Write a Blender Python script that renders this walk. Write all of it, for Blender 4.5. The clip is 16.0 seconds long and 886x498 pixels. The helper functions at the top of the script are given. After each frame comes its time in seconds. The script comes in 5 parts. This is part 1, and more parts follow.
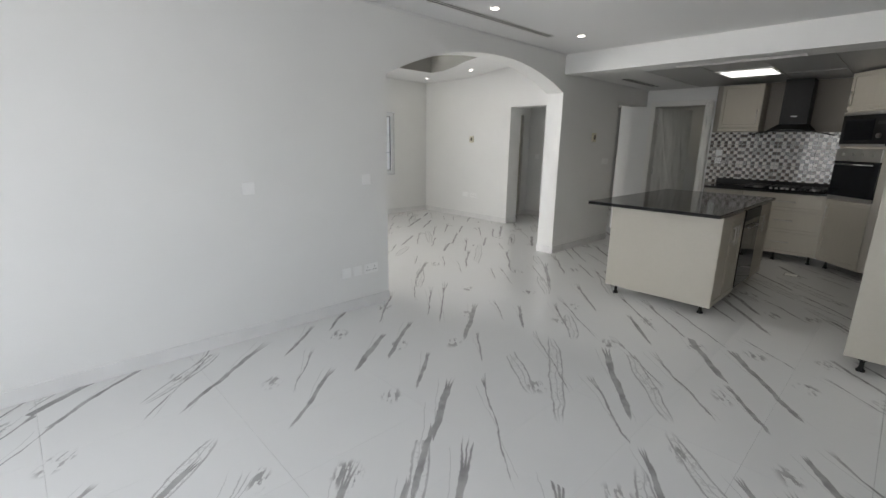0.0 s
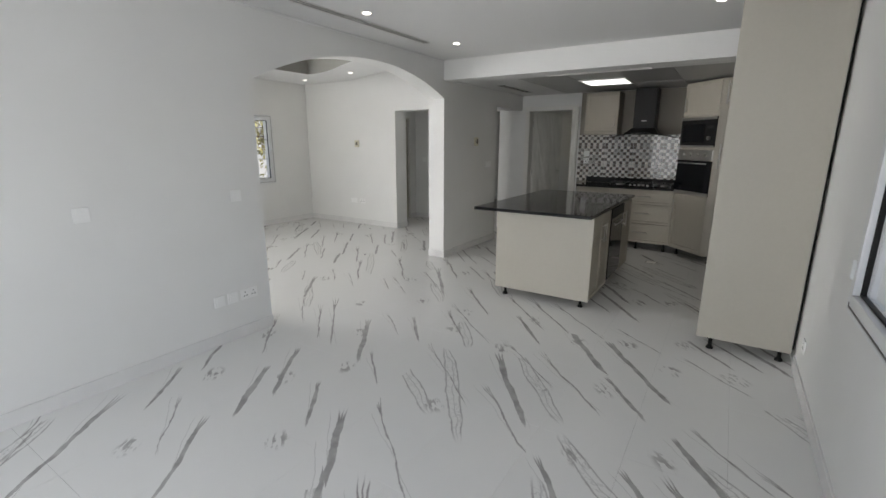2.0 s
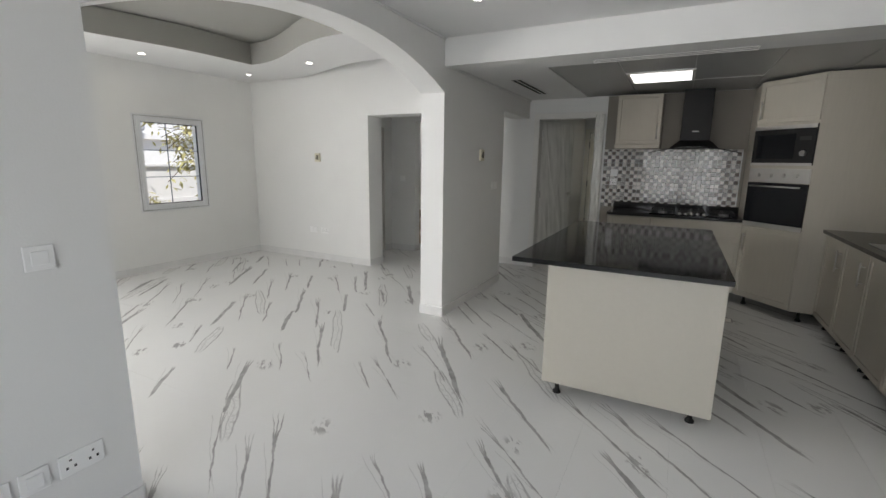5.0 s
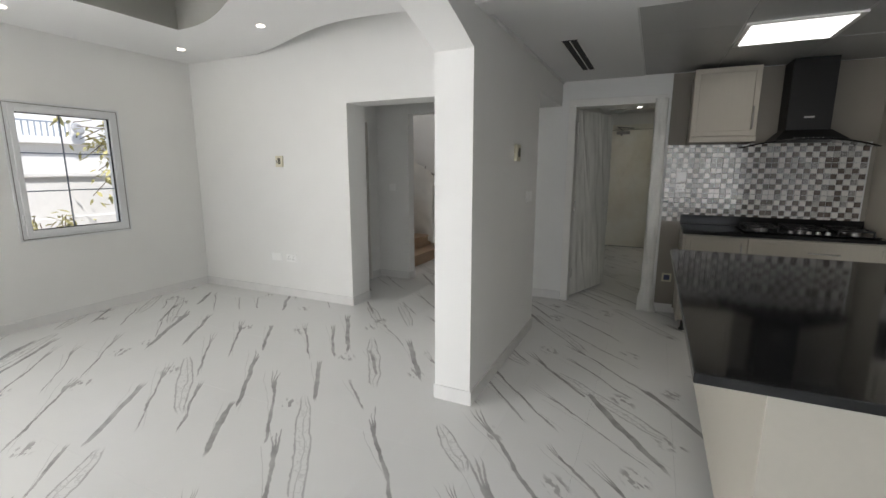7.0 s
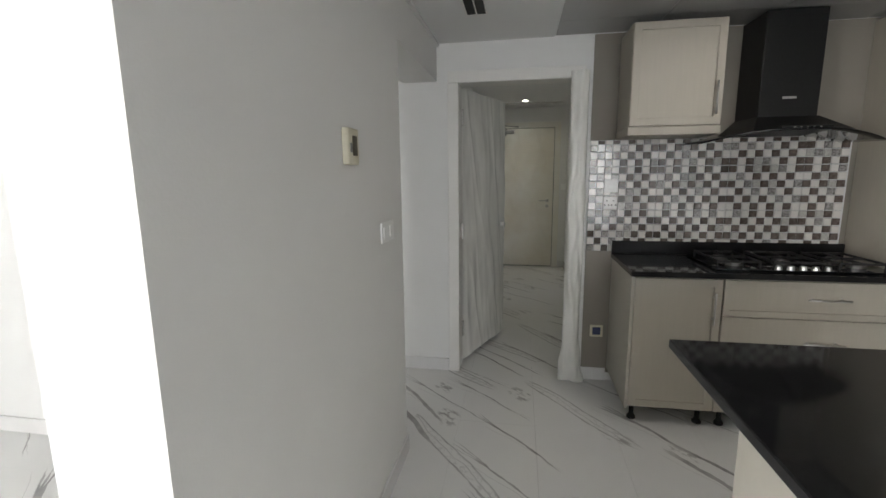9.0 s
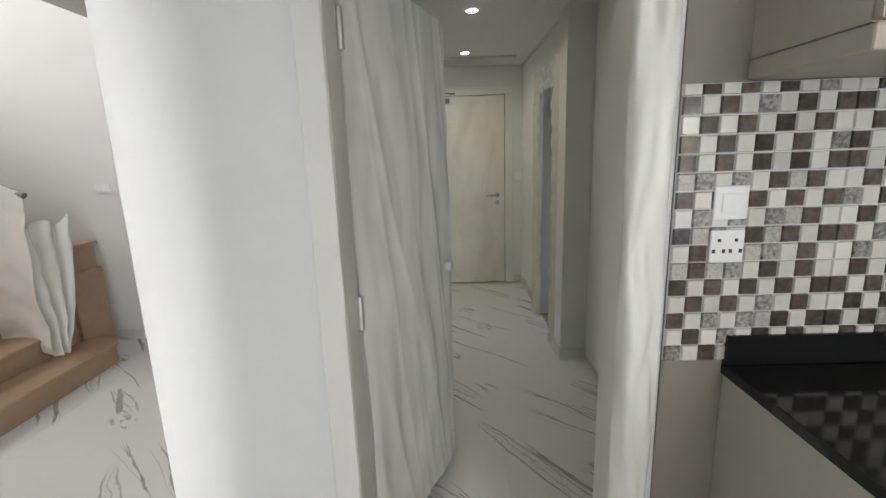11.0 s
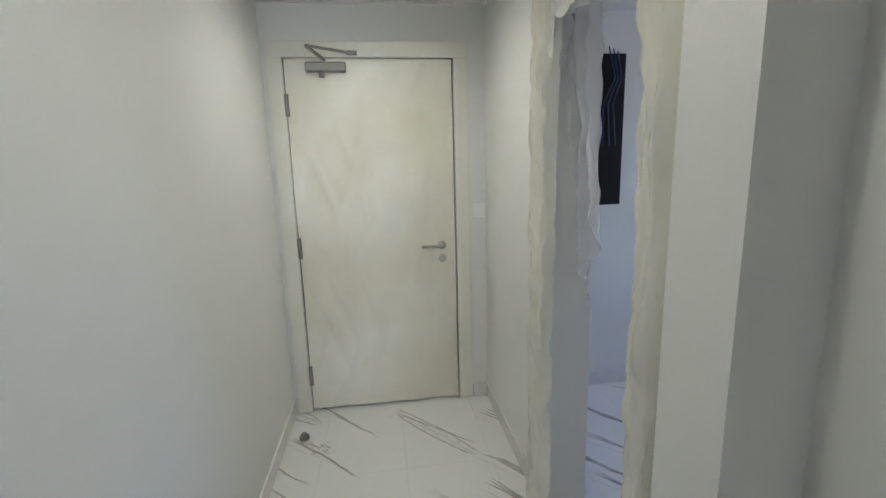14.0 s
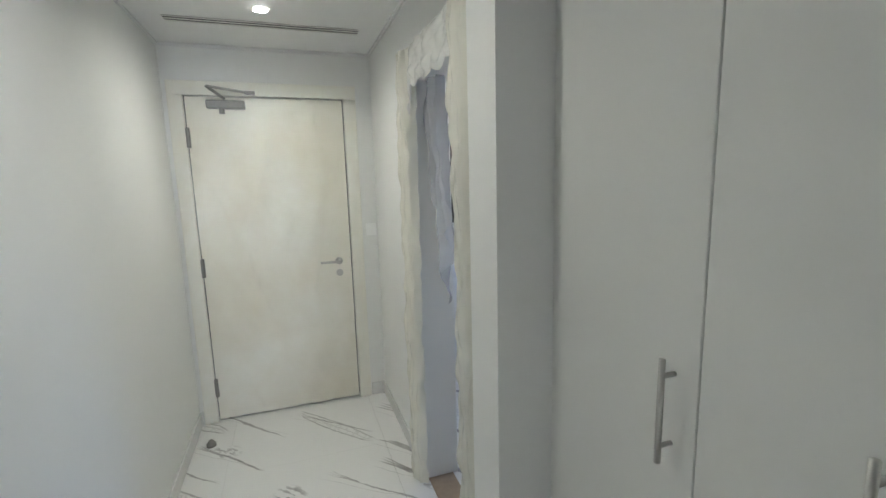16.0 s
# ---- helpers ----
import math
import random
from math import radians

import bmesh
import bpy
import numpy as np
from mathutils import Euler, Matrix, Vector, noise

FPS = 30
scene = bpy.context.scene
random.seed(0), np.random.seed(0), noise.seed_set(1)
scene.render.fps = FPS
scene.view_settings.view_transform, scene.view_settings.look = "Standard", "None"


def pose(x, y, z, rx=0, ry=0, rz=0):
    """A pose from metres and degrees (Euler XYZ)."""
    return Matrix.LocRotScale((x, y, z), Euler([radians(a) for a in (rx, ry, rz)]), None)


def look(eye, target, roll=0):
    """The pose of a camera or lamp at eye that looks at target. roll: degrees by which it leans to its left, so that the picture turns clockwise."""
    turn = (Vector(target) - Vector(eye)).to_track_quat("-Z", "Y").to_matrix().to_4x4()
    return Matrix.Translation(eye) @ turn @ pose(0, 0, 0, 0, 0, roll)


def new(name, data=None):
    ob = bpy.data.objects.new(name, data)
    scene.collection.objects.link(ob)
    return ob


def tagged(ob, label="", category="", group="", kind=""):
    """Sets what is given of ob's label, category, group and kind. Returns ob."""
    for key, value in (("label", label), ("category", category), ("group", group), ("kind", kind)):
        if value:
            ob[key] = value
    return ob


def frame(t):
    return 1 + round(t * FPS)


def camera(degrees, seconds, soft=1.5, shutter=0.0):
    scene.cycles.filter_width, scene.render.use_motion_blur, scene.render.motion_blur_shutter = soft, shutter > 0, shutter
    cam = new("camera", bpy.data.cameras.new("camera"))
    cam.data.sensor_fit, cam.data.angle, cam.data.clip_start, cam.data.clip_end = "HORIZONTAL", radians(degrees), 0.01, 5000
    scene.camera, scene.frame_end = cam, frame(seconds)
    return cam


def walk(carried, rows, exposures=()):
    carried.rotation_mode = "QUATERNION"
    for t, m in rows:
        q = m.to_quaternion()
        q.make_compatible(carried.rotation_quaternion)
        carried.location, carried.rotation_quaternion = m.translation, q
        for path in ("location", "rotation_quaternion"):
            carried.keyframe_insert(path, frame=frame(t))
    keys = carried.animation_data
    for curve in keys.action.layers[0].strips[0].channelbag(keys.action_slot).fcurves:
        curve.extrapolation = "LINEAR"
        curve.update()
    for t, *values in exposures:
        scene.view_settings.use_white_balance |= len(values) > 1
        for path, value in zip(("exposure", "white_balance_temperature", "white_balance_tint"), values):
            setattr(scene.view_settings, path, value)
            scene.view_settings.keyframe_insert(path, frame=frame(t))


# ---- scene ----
cam = camera(89.6, 16.0)
PATH = [
    (0, (0.388, 0.303, 1.477), (1.74, 1.7, 1.009), 1.0),
    (0.5, (0.403, 0.283, 1.487), (1.868, 1.562, 1.02), 1.2),
    (1, (0.441, 0.266, 1.519), (1.994, 1.438, 1.054), 1.3),
    (1.5, (0.493, 0.29, 1.55), (2.099, 1.388, 1.083), 1.0),
    (2, (0.545, 0.345, 1.558), (2.187, 1.388, 1.093), 0.2),
    (2.5, (0.657, 0.407, 1.563), (2.324, 1.411, 1.101), 0.1),
    (3, (0.83, 0.523, 1.54), (2.503, 1.519, 1.08), 0.1),
    (3.5, (1.049, 0.744, 1.528), (2.724, 1.74, 1.076), 0.4),
    (3.7, (1.118, 0.9, 1.529), (2.811, 1.862, 1.073), 0.9),
    (5.8, (2.452, 2.005, 1.484), (4.2, 2.905, 1.117), 0.3),
    (6, (2.564, 2.128, 1.496), (4.314, 3.023, 1.125), 0.2),
    (6.5, (2.878, 2.412, 1.477), (4.632, 3.301, 1.112), 0.1),
    (7, (3.217, 2.62, 1.464), (4.999, 3.454, 1.105), 0.1),
    (7.5, (3.606, 2.785, 1.478), (5.453, 3.463, 1.119), 0.5),
    (8, (4.004, 2.928, 1.475), (5.901, 3.457, 1.129), 0.4),
    (8.2, (4.207, 2.925, 1.451), (6.116, 3.416, 1.116), 0.3),
    (10.5, (6.51, 3.13, 1.554), (8.465, 3.212, 1.141), -2.0),
    (11, (7.007, 3.112, 1.535), (8.962, 3.149, 1.115), -1.9),
    (11.5, (7.481, 3.149, 1.571), (9.434, 3.148, 1.138), -1.8),
    (12, (7.928, 3.162, 1.603), (9.878, 3.132, 1.157), -1.8),
    (12.5, (8.314, 3.118, 1.62), (10.258, 3.007, 1.166), -1.8),
    (13, (8.667, 3.059, 1.635), (10.607, 2.865, 1.191), -1.7),
    (13.5, (9.047, 3.001, 1.566), (10.996, 2.773, 1.178), -1.7),
    (14, (9.434, 2.927, 1.547), (11.38, 2.665, 1.169), -1.6),
    (14.5, (9.709, 2.86, 1.549), (11.643, 2.508, 1.184), -1.4),
    (15, (9.622, 2.851, 1.583), (11.54, 2.405, 1.233), -1.3),
    (15.5, (9.294, 2.874, 1.577), (11.192, 2.328, 1.261), -1.4),
    (16, (8.971, 2.871, 1.603), (10.84, 2.234, 1.289), -1.6),
]
walk(cam, [(t, look(eye, target, roll)) for t, eye, target, roll in PATH],
     [(0.0, -0.25, 6500, 10), (3.5, -0.25, 6500, 10), (6.0, -0.12, 6500, 10), (8.2, 0.25, 6500, 10), (10.5, 1.38, 6400, 10), (11.5, 1.48, 6450, 10),
      (12.0, 1.55, 6500, 10), (12.5, 1.95, 6450, 11), (13.5, 2.1, 6150, 9), (15.0, 2.1, 5900, 9), (16.0, 2.28, 5900, 9)])

# ---------- world, sun, large lights ----------
world = bpy.data.worlds.new("sky")
scene.world = world
world.use_nodes = True
wn = world.node_tree.nodes
sky = wn.new("ShaderNodeTexSky")
sky.sky_type, sky.sun_disc = "NISHITA", False
sky.sun_elevation, sky.sun_rotation = radians(58), radians(200)
wn["Background"].inputs["Strength"].default_value = 0.15
world.node_tree.links.new(sky.outputs["Color"], wn["Background"].inputs["Color"])

sun = new("sun", bpy.data.lights.new("sun", "SUN"))
sun.data.energy, sun.data.angle, sun.data.color = 5.0, radians(0.5), (1.0, 0.96, 0.9)
sun.matrix_world = look((-7.0, -20.0, 34.0), (0, 0, 0))


def area_lamp(name, eye, target, w, h, power, color):
    data = bpy.data.lights.new(name, "AREA")
    data.shape, data.size, data.size_y, data.energy, data.color = "RECTANGLE", w, h, power, color
    ob = new(name, data)
    ob.matrix_world = look(eye, target)
    return ob


# area lamps stand in for the sky's light at openings out of view
area_lamp("daylight_garden_door", (-1.30, 1.6, 1.15), (0, 1.6, 1.1), 2.2, 2.0, 38, (0.94, 0.96, 1.0))
# this lamp and its door are added to brighten the living room
area_lamp("daylight_added_living_door", (1.5, 7.85, 1.2), (2.7, 6, 1.2), 1.5, 2.0, 172, (1.0, 0.99, 0.975))
# high stair window is unseen, added to light the stairwell
area_lamp("daylight_added_stair_window", (9.6, 8.75, 3.6), (9.6, 6.5, 2.2), 2.0, 1.6, 24, (1.0, 0.91, 0.80))
area_lamp("daylight_store_window", (11.4, -0.3, 1.5), (11.4, 1, 1.2), 0.9, 1.0, 0.6, (0.38, 0.48, 1.0))

# ---------- materials ----------


def material(name, base, rough=0.5, metal=0.0, grain=0.0, grain_scale=40.0, stain=0.0, stain_scale=2.0,
             bump=0.0, bump_scale=60.0, tint=None, coat=0.0, spec=0.5, stretch=(1, 1, 1), vary=0.0):
    """Principled surface with variation at two scales and fine relief."""
    m = bpy.data.materials.new(name)
    m.use_nodes = True
    nt = m.node_tree
    b = nt.nodes["Principled BSDF"]
    b.inputs["Roughness"].default_value, b.inputs["Metallic"].default_value = rough, metal
    b.inputs["Coat Weight"].default_value, b.inputs["Specular IOR Level"].default_value = coat, spec
    coord = nt.nodes.new("ShaderNodeTexCoord")
    mp = nt.nodes.new("ShaderNodeMapping")
    mp.inputs["Scale"].default_value = stretch
    geo = nt.nodes.new("ShaderNodeNewGeometry")
    nt.links.new(geo.outputs["Position"], mp.inputs["Vector"])
    col = nt.nodes.new("ShaderNodeRGB")
    col.outputs[0].default_value = (*base, 1)
    out = col.outputs[0]
    dark = tint or tuple(c * 0.6 for c in base)
    for amount, scale, detail in ((grain, grain_scale, 4), (stain, stain_scale, 6)):
        if amount:
            n = nt.nodes.new("ShaderNodeTexNoise")
            n.inputs["Scale"].default_value, n.inputs["Detail"].default_value = scale, detail
            nt.links.new(mp.outputs[0], n.inputs["Vector"])
            r = nt.nodes.new("ShaderNodeMapRange")
            r.inputs[1].default_value, r.inputs[2].default_value = 0.35, 0.75
            r.inputs[3].default_value, r.inputs[4].default_value = 0.0, amount
            nt.links.new(n.outputs[0], r.inputs[0])
            mix = nt.nodes.new("ShaderNodeMixRGB")
            nt.links.new(r.outputs[0], mix.inputs[0])
            nt.links.new(out, mix.inputs[1])
            mix.inputs[2].default_value = (*dark, 1)
            out = mix.outputs[0]
    if vary:
        info = nt.nodes.new("ShaderNodeObjectInfo")
        r = nt.nodes.new("ShaderNodeMapRange")
        r.inputs[3].default_value, r.inputs[4].default_value = 1 - vary, 1 + vary
        nt.links.new(info.outputs["Random"], r.inputs[0])
        hs = nt.nodes.new("ShaderNodeHueSaturation")
        nt.links.new(r.outputs[0], hs.inputs["Value"])
        nt.links.new(out, hs.inputs["Color"])
        out = hs.outputs[0]
    nt.links.new(out, b.inputs["Base Color"])
    if bump:
        n = nt.nodes.new("ShaderNodeTexNoise")
        n.inputs["Scale"].default_value, n.inputs["Detail"].default_value = bump_scale, 5
        nt.links.new(mp.outputs[0], n.inputs["Vector"])
        bp = nt.nodes.new("ShaderNodeBump")
        bp.inputs["Strength"].default_value, bp.inputs["Distance"].default_value = bump, 0.01
        nt.links.new(n.outputs[0], bp.inputs["Height"])
        nt.links.new(bp.outputs[0], b.inputs["Normal"])
    return m


def glowing(name, color, strength):
    m = bpy.data.materials.new(name)
    m.use_nodes = True
    b = m.node_tree.nodes["Principled BSDF"]
    b.inputs["Base Color"].default_value = (0.9, 0.9, 0.9, 1)
    b.inputs["Emission Color"].default_value = (*color, 1)
    b.inputs["Emission Strength"].default_value = strength
    return m


def marble(name):
    """White porcelain with long grey veins, feathered blotches and open pods, all lying one way."""
    m = bpy.data.materials.new(name)
    m.use_nodes = True
    nt = m.node_tree
    N, L = nt.nodes.new, nt.links.new
    b = nt.nodes["Principled BSDF"]
    geo = N("ShaderNodeNewGeometry")

    def math(op, *args):
        n = N("ShaderNodeMath")
        n.operation = op
        for i, a in enumerate(args):
            if isinstance(a, (int, float)):
                n.inputs[i].default_value = a
            else:
                L(a, n.inputs[i])
        return n.outputs[0]

    def ramp(v, lo, hi):
        n = N("ShaderNodeMapRange")
        n.interpolation_type = "SMOOTHSTEP"
        n.inputs[1].default_value, n.inputs[2].default_value = lo, hi
        L(v, n.inputs[0])
        return n.outputs[0]

    def wave(vec, scale, detail=3.0):
        n = N("ShaderNodeTexNoise")
        n.inputs["Scale"].default_value, n.inputs["Detail"].default_value = scale, detail
        L(vec, n.inputs["Vector"])
        return math("SUBTRACT", n.outputs[0], 0.5)

    rot = N("ShaderNodeMapping")
    rot.inputs["Rotation"].default_value = (0, 0, radians(-43))
    L(geo.outputs["Position"], rot.inputs["Vector"])
    p = rot.outputs[0]
    warp = wave(p, 3.2, 2.0)
    fine = wave(p, 26.0, 3.0)

    def layer(su, sv, shift, kind):
        mp = N("ShaderNodeMapping")
        mp.inputs["Scale"].default_value = (su, sv, 0)
        mp.inputs["Location"].default_value = (shift, shift * 1.7, 0)
        L(p, mp.inputs["Vector"])
        vo = N("ShaderNodeTexVoronoi")
        vo.voronoi_dimensions = "2D"
        vo.inputs["Randomness"].default_value = 0.85
        vo.inputs["Scale"].default_value = 1.0
        L(mp.outputs[0], vo.inputs["Vector"])
        d = N("ShaderNodeVectorMath")
        d.operation = "SUBTRACT"
        L(mp.outputs[0], d.inputs[0])
        L(vo.outputs["Position"], d.inputs[1])
        s = N("ShaderNodeSeparateXYZ")
        L(d.outputs[0], s.inputs[0])
        du, dv = math("DIVIDE", s.outputs[0], su), math("DIVIDE", s.outputs[1], sv)
        c = N("ShaderNodeSeparateColor")
        L(vo.outputs["Color"], c.inputs[0])
        pick, size, lean = c.outputs[0], c.outputs[1], c.outputs[2]
        dv = math("ADD", dv, math("MULTIPLY", du, math("MULTIPLY", math("SUBTRACT", lean, 0.5), 0.3)))
        dv = math("ADD", dv, math("MULTIPLY", warp, 0.06))
        dv = math("ADD", dv, math("MULTIPLY", fine, 0.012))
        half = math("ADD", 0.22, math("MULTIPLY", size, 0.42))
        t = math("DIVIDE", math("ABSOLUTE", du), half)
        body = math("SUBTRACT", 1.0, ramp(t, 0.75, 1.0))
        a = math("ABSOLUTE", dv)
        if kind == "streak":
            end = math("SUBTRACT", 1.0, math("POWER", t, 4.0))
            w = math("MULTIPLY", math("ADD", 0.004, math("MULTIPLY", math("MULTIPLY", lean, lean), 0.017)), end)
            w = math("ADD", w, math("MULTIPLY", wave(p, 11.0, 3.0), 0.016))
            # the streak frays into three prongs towards one end
            past = math("MAXIMUM", math("SUBTRACT", math("DIVIDE", du, half), 0.35), 0.0)
            claw = math("ABSOLUTE", math("SUBTRACT", a, math("MULTIPLY", past, math("ADD", 0.015, math("MULTIPLY", size, 0.05)))))
            a = math("MINIMUM", a, claw)
            w = math("SUBTRACT", w, math("MULTIPLY", ramp(past, 0.0, 0.3), math("MULTIPLY", w, 0.55)))
            line = math("SUBTRACT", 1.0, ramp(math("SUBTRACT", a, w), -0.003, 0.003))
            side = math("ABSOLUTE", math("SUBTRACT", dv, math("ADD", 0.025, math("MULTIPLY", du, 0.12))))
            thin = math("MULTIPLY", math("SUBTRACT", 1.0, ramp(side, 0.0005, 0.003)), 0.45)
            line = math("MAXIMUM", line, thin)
            keep = math("GREATER_THAN", pick, 0.08)
        elif kind == "pod":
            w = math("MULTIPLY", 0.042, math("SQRT", math("MAXIMUM", math("SUBTRACT", 1.0, math("MULTIPLY", t, t)), 0.0)))
            ring = math("ABSOLUTE", math("SUBTRACT", a, w))
            line = math("SUBTRACT", 1.0, ramp(math("ADD", ring, math("MULTIPLY", fine, 0.01)), 0.002, 0.008))
            mid = math("ABSOLUTE", math("ADD", dv, math("MULTIPLY", warp, 0.06)))
            line = math("MAXIMUM", line, math("MULTIPLY", math("SUBTRACT", 1.0, ramp(mid, 0.001, 0.006)), 0.7))
            web = math("ABSOLUTE", wave(p, 14.0, 2.0))
            inside = math("SUBTRACT", 1.0, ramp(math("SUBTRACT", a, w), -0.004, 0.0))
            line = math("MAXIMUM", line, math("MULTIPLY", math("SUBTRACT", 1.0, ramp(web, 0.008, 0.03)), math("MULTIPLY", inside, 0.4)))
            keep = math("GREATER_THAN", pick, 0.55)
        else:
            r = math("SQRT", math("ADD", math("MULTIPLY", du, du), math("MULTIPLY", math("MULTIPLY", dv, dv), 2.0)))
            body = math("SUBTRACT", 1.0, ramp(math("ADD", r, math("MULTIPLY", warp, 0.12)), 0.05, 0.11))
            stretch = N("ShaderNodeMapping")
            stretch.inputs["Scale"].default_value = (10, 34, 1)
            L(p, stretch.inputs["Vector"])
            line = ramp(math("ADD", wave(stretch.outputs[0], 1.0, 4.0), math("MULTIPLY", fine, 0.3)), 0.0, 0.07)
            keep = math("GREATER_THAN", pick, 0.35)
        return math("MULTIPLY", math("MULTIPLY", line, body), keep)

    v = layer(0.78, 5.2, 0.0, "streak")
    v = math("MAXIMUM", v, math("MULTIPLY", layer(0.95, 2.3, 3.7, "pod"), 0.75))
    v = math("MAXIMUM", v, math("MULTIPLY", layer(1.5, 2.0, 8.1, "blot"), 0.85))
    cloud = ramp(wave(p, 1.2, 4.0), -0.05, 0.4)
    tone = ramp(wave(p, 9.0, 3.0), -0.3, 0.3)
    mix1 = N("ShaderNodeMixRGB")
    L(math("MULTIPLY", cloud, 0.5), mix1.inputs[0])
    mix1.inputs[1].default_value, mix1.inputs[2].default_value = (0.80, 0.80, 0.79, 1), (0.72, 0.72, 0.72, 1)
    mix2 = N("ShaderNodeMixRGB")
    L(math("MULTIPLY", v, math("ADD", 0.50, math("MULTIPLY", tone, 0.42))), mix2.inputs[0])
    L(mix1.outputs[0], mix2.inputs[1])
    mix2.inputs[2].default_value = (0.25, 0.24, 0.24, 1)
    L(mix2.outputs[0], b.inputs["Base Color"])
    b.inputs["Roughness"].default_value = 0.24
    b.inputs["Specular IOR Level"].default_value = 0.32
    return m


def film_sheet(name, color, solid):
    """Thin polythene: partly clear, milky and shiny."""
    m = bpy.data.materials.new(name)
    m.use_nodes = True
    nt = m.node_tree
    b = nt.nodes["Principled BSDF"]
    b.inputs["Base Color"].default_value = (*color, 1)
    b.inputs["Roughness"].default_value = 0.24
    n = nt.nodes.new("ShaderNodeTexNoise")
    n.inputs["Scale"].default_value, n.inputs["Detail"].default_value = 5.0, 4
    geo = nt.nodes.new("ShaderNodeNewGeometry")
    mp = nt.nodes.new("ShaderNodeMapping")
    mp.inputs["Scale"].default_value = (1.0, 1.0, 0.7)
    nt.links.new(geo.outputs["Position"], mp.inputs["Vector"])
    nt.links.new(mp.outputs[0], n.inputs["Vector"])
    r = nt.nodes.new("ShaderNodeMapRange")
    r.inputs[1].default_value, r.inputs[2].default_value = 0.3, 0.7
    r.inputs[3].default_value, r.inputs[4].default_value = solid - 0.06, min(1.0, solid + 0.05)
    nt.links.new(n.outputs[0], r.inputs[0])
    nt.links.new(r.outputs[0], b.inputs["Alpha"])
    w = nt.nodes.new("ShaderNodeTexNoise")
    w.inputs["Scale"].default_value, w.inputs["Detail"].default_value = 2.6, 3
    nt.links.new(mp.outputs[0], w.inputs["Vector"])
    bp = nt.nodes.new("ShaderNodeBump")
    bp.inputs["Strength"].default_value, bp.inputs["Distance"].default_value = 0.55, 0.03
    nt.links.new(w.outputs[0], bp.inputs["Height"])
    nt.links.new(bp.outputs[0], b.inputs["Normal"])
    return m


def glass(name, tint=(1, 1, 1)):
    m = bpy.data.materials.new(name)
    m.use_nodes = True
    b = m.node_tree.nodes["Principled BSDF"]
    b.inputs["Base Color"].default_value = (*tint, 1)
    b.inputs["Transmission Weight"].default_value = 1.0
    b.inputs["Roughness"].default_value = 0.0
    b.inputs["IOR"].default_value = 1.1
    return m


PAINT = material("white_wall_paint", (0.80, 0.80, 0.785), 0.6, grain=0.05, grain_scale=3, stain=0.05, stain_scale=0.9, bump=0.06, bump_scale=120)
CEIL = material("ceiling_paint", (0.78, 0.78, 0.775), 0.7, stain=0.05, stain_scale=0.8, bump=0.04, bump_scale=100)
TRIMW = material("white_lacquer", (0.80, 0.79, 0.76), 0.35, stain=0.06, stain_scale=3)
MARBLE = marble("veined_marble_tile")
GROUT = material("pale_grout", (0.74, 0.74, 0.73), 0.9, grain=0.3, grain_scale=80)
SKIRT = material("marble_skirting", (0.79, 0.785, 0.775), 0.25, stain=0.22, stain_scale=5, tint=(0.5, 0.5, 0.5), stretch=(1, 1, 0.4))
CREAM = material("cream_cabinet_laminate", (0.45, 0.415, 0.35), 0.42, grain=0.10, grain_scale=60, stain=0.05, stain_scale=4, bump=0.03, bump_scale=200, stretch=(1, 1, 0.08))
CREAM_END = material("cream_end_panel", (0.47, 0.445, 0.385), 0.45, grain=0.06, grain_scale=40, stain=0.05, stain_scale=2, bump=0.02, bump_scale=150)
TAUPE = material("taupe_wall_paint", (0.27, 0.245, 0.21), 0.6, grain=0.06, grain_scale=5, stain=0.06, stain_scale=1.5, bump=0.05, bump_scale=120)
GRANITE = material("black_granite", (0.012, 0.012, 0.013), 0.08, grain=0.5, grain_scale=350, tint=(0.03, 0.03, 0.03), stain=0.1, stain_scale=6, spec=0.3)
BLACK = material("black_plastic", (0.009, 0.009, 0.009), 0.4, grain=0.2, grain_scale=60, tint=(0.02, 0.02, 0.02), spec=0.25)
BLKGLASS = material("black_oven_glass", (0.006, 0.007, 0.009), 0.05, stain=0.1, stain_scale=3, tint=(0.02, 0.02, 0.02))
STEEL = material("brushed_steel", (0.55, 0.54, 0.52), 0.32, metal=1.0, grain=0.15, grain_scale=200, stretch=(1, 1, 0.05))
DARKSTEEL = material("tarnished_steel", (0.30, 0.29, 0.28), 0.38, metal=1.0, grain=0.3, grain_scale=90)
IRON = material("cast_iron", (0.02, 0.02, 0.02), 0.55, grain=0.3, grain_scale=120, bump=0.1, bump_scale=300)
SOCKET = material("white_socket_plastic", (0.88, 0.88, 0.87), 0.3, stain=0.04, stain_scale=8)
IVORY = material("ivory_plastic", (0.70, 0.66, 0.52), 0.4, stain=0.15, stain_scale=9)
# near-black: painted shade in gaps, slots and holes, and the microwave display
SHADE_AND_DISPLAY = material("painted_shade_and_display", (0.03, 0.03, 0.03), 0.8, grain=0.2, grain_scale=30)
BLUEPL = material("navy_plastic", (0.02, 0.03, 0.10), 0.35, stain=0.1, stain_scale=20)
ALU = material("ceiling_aluminium_tile", (0.40, 0.40, 0.395), 0.36, metal=0.15, stain=0.15, stain_scale=1.5, vary=0.0)
UPVC = material("white_upvc", (0.74, 0.75, 0.76), 0.28, stain=0.05, stain_scale=4)
CLEAR = glass("window_glass")
FILM = film_sheet("milky_polythene", (0.88, 0.875, 0.835), 0.94)
FILM_CREAM = film_sheet("yellowed_polythene", (0.85, 0.83, 0.74), 0.90)
FILM_THIN = film_sheet("thin_polythene", (0.88, 0.88, 0.88), 0.40)
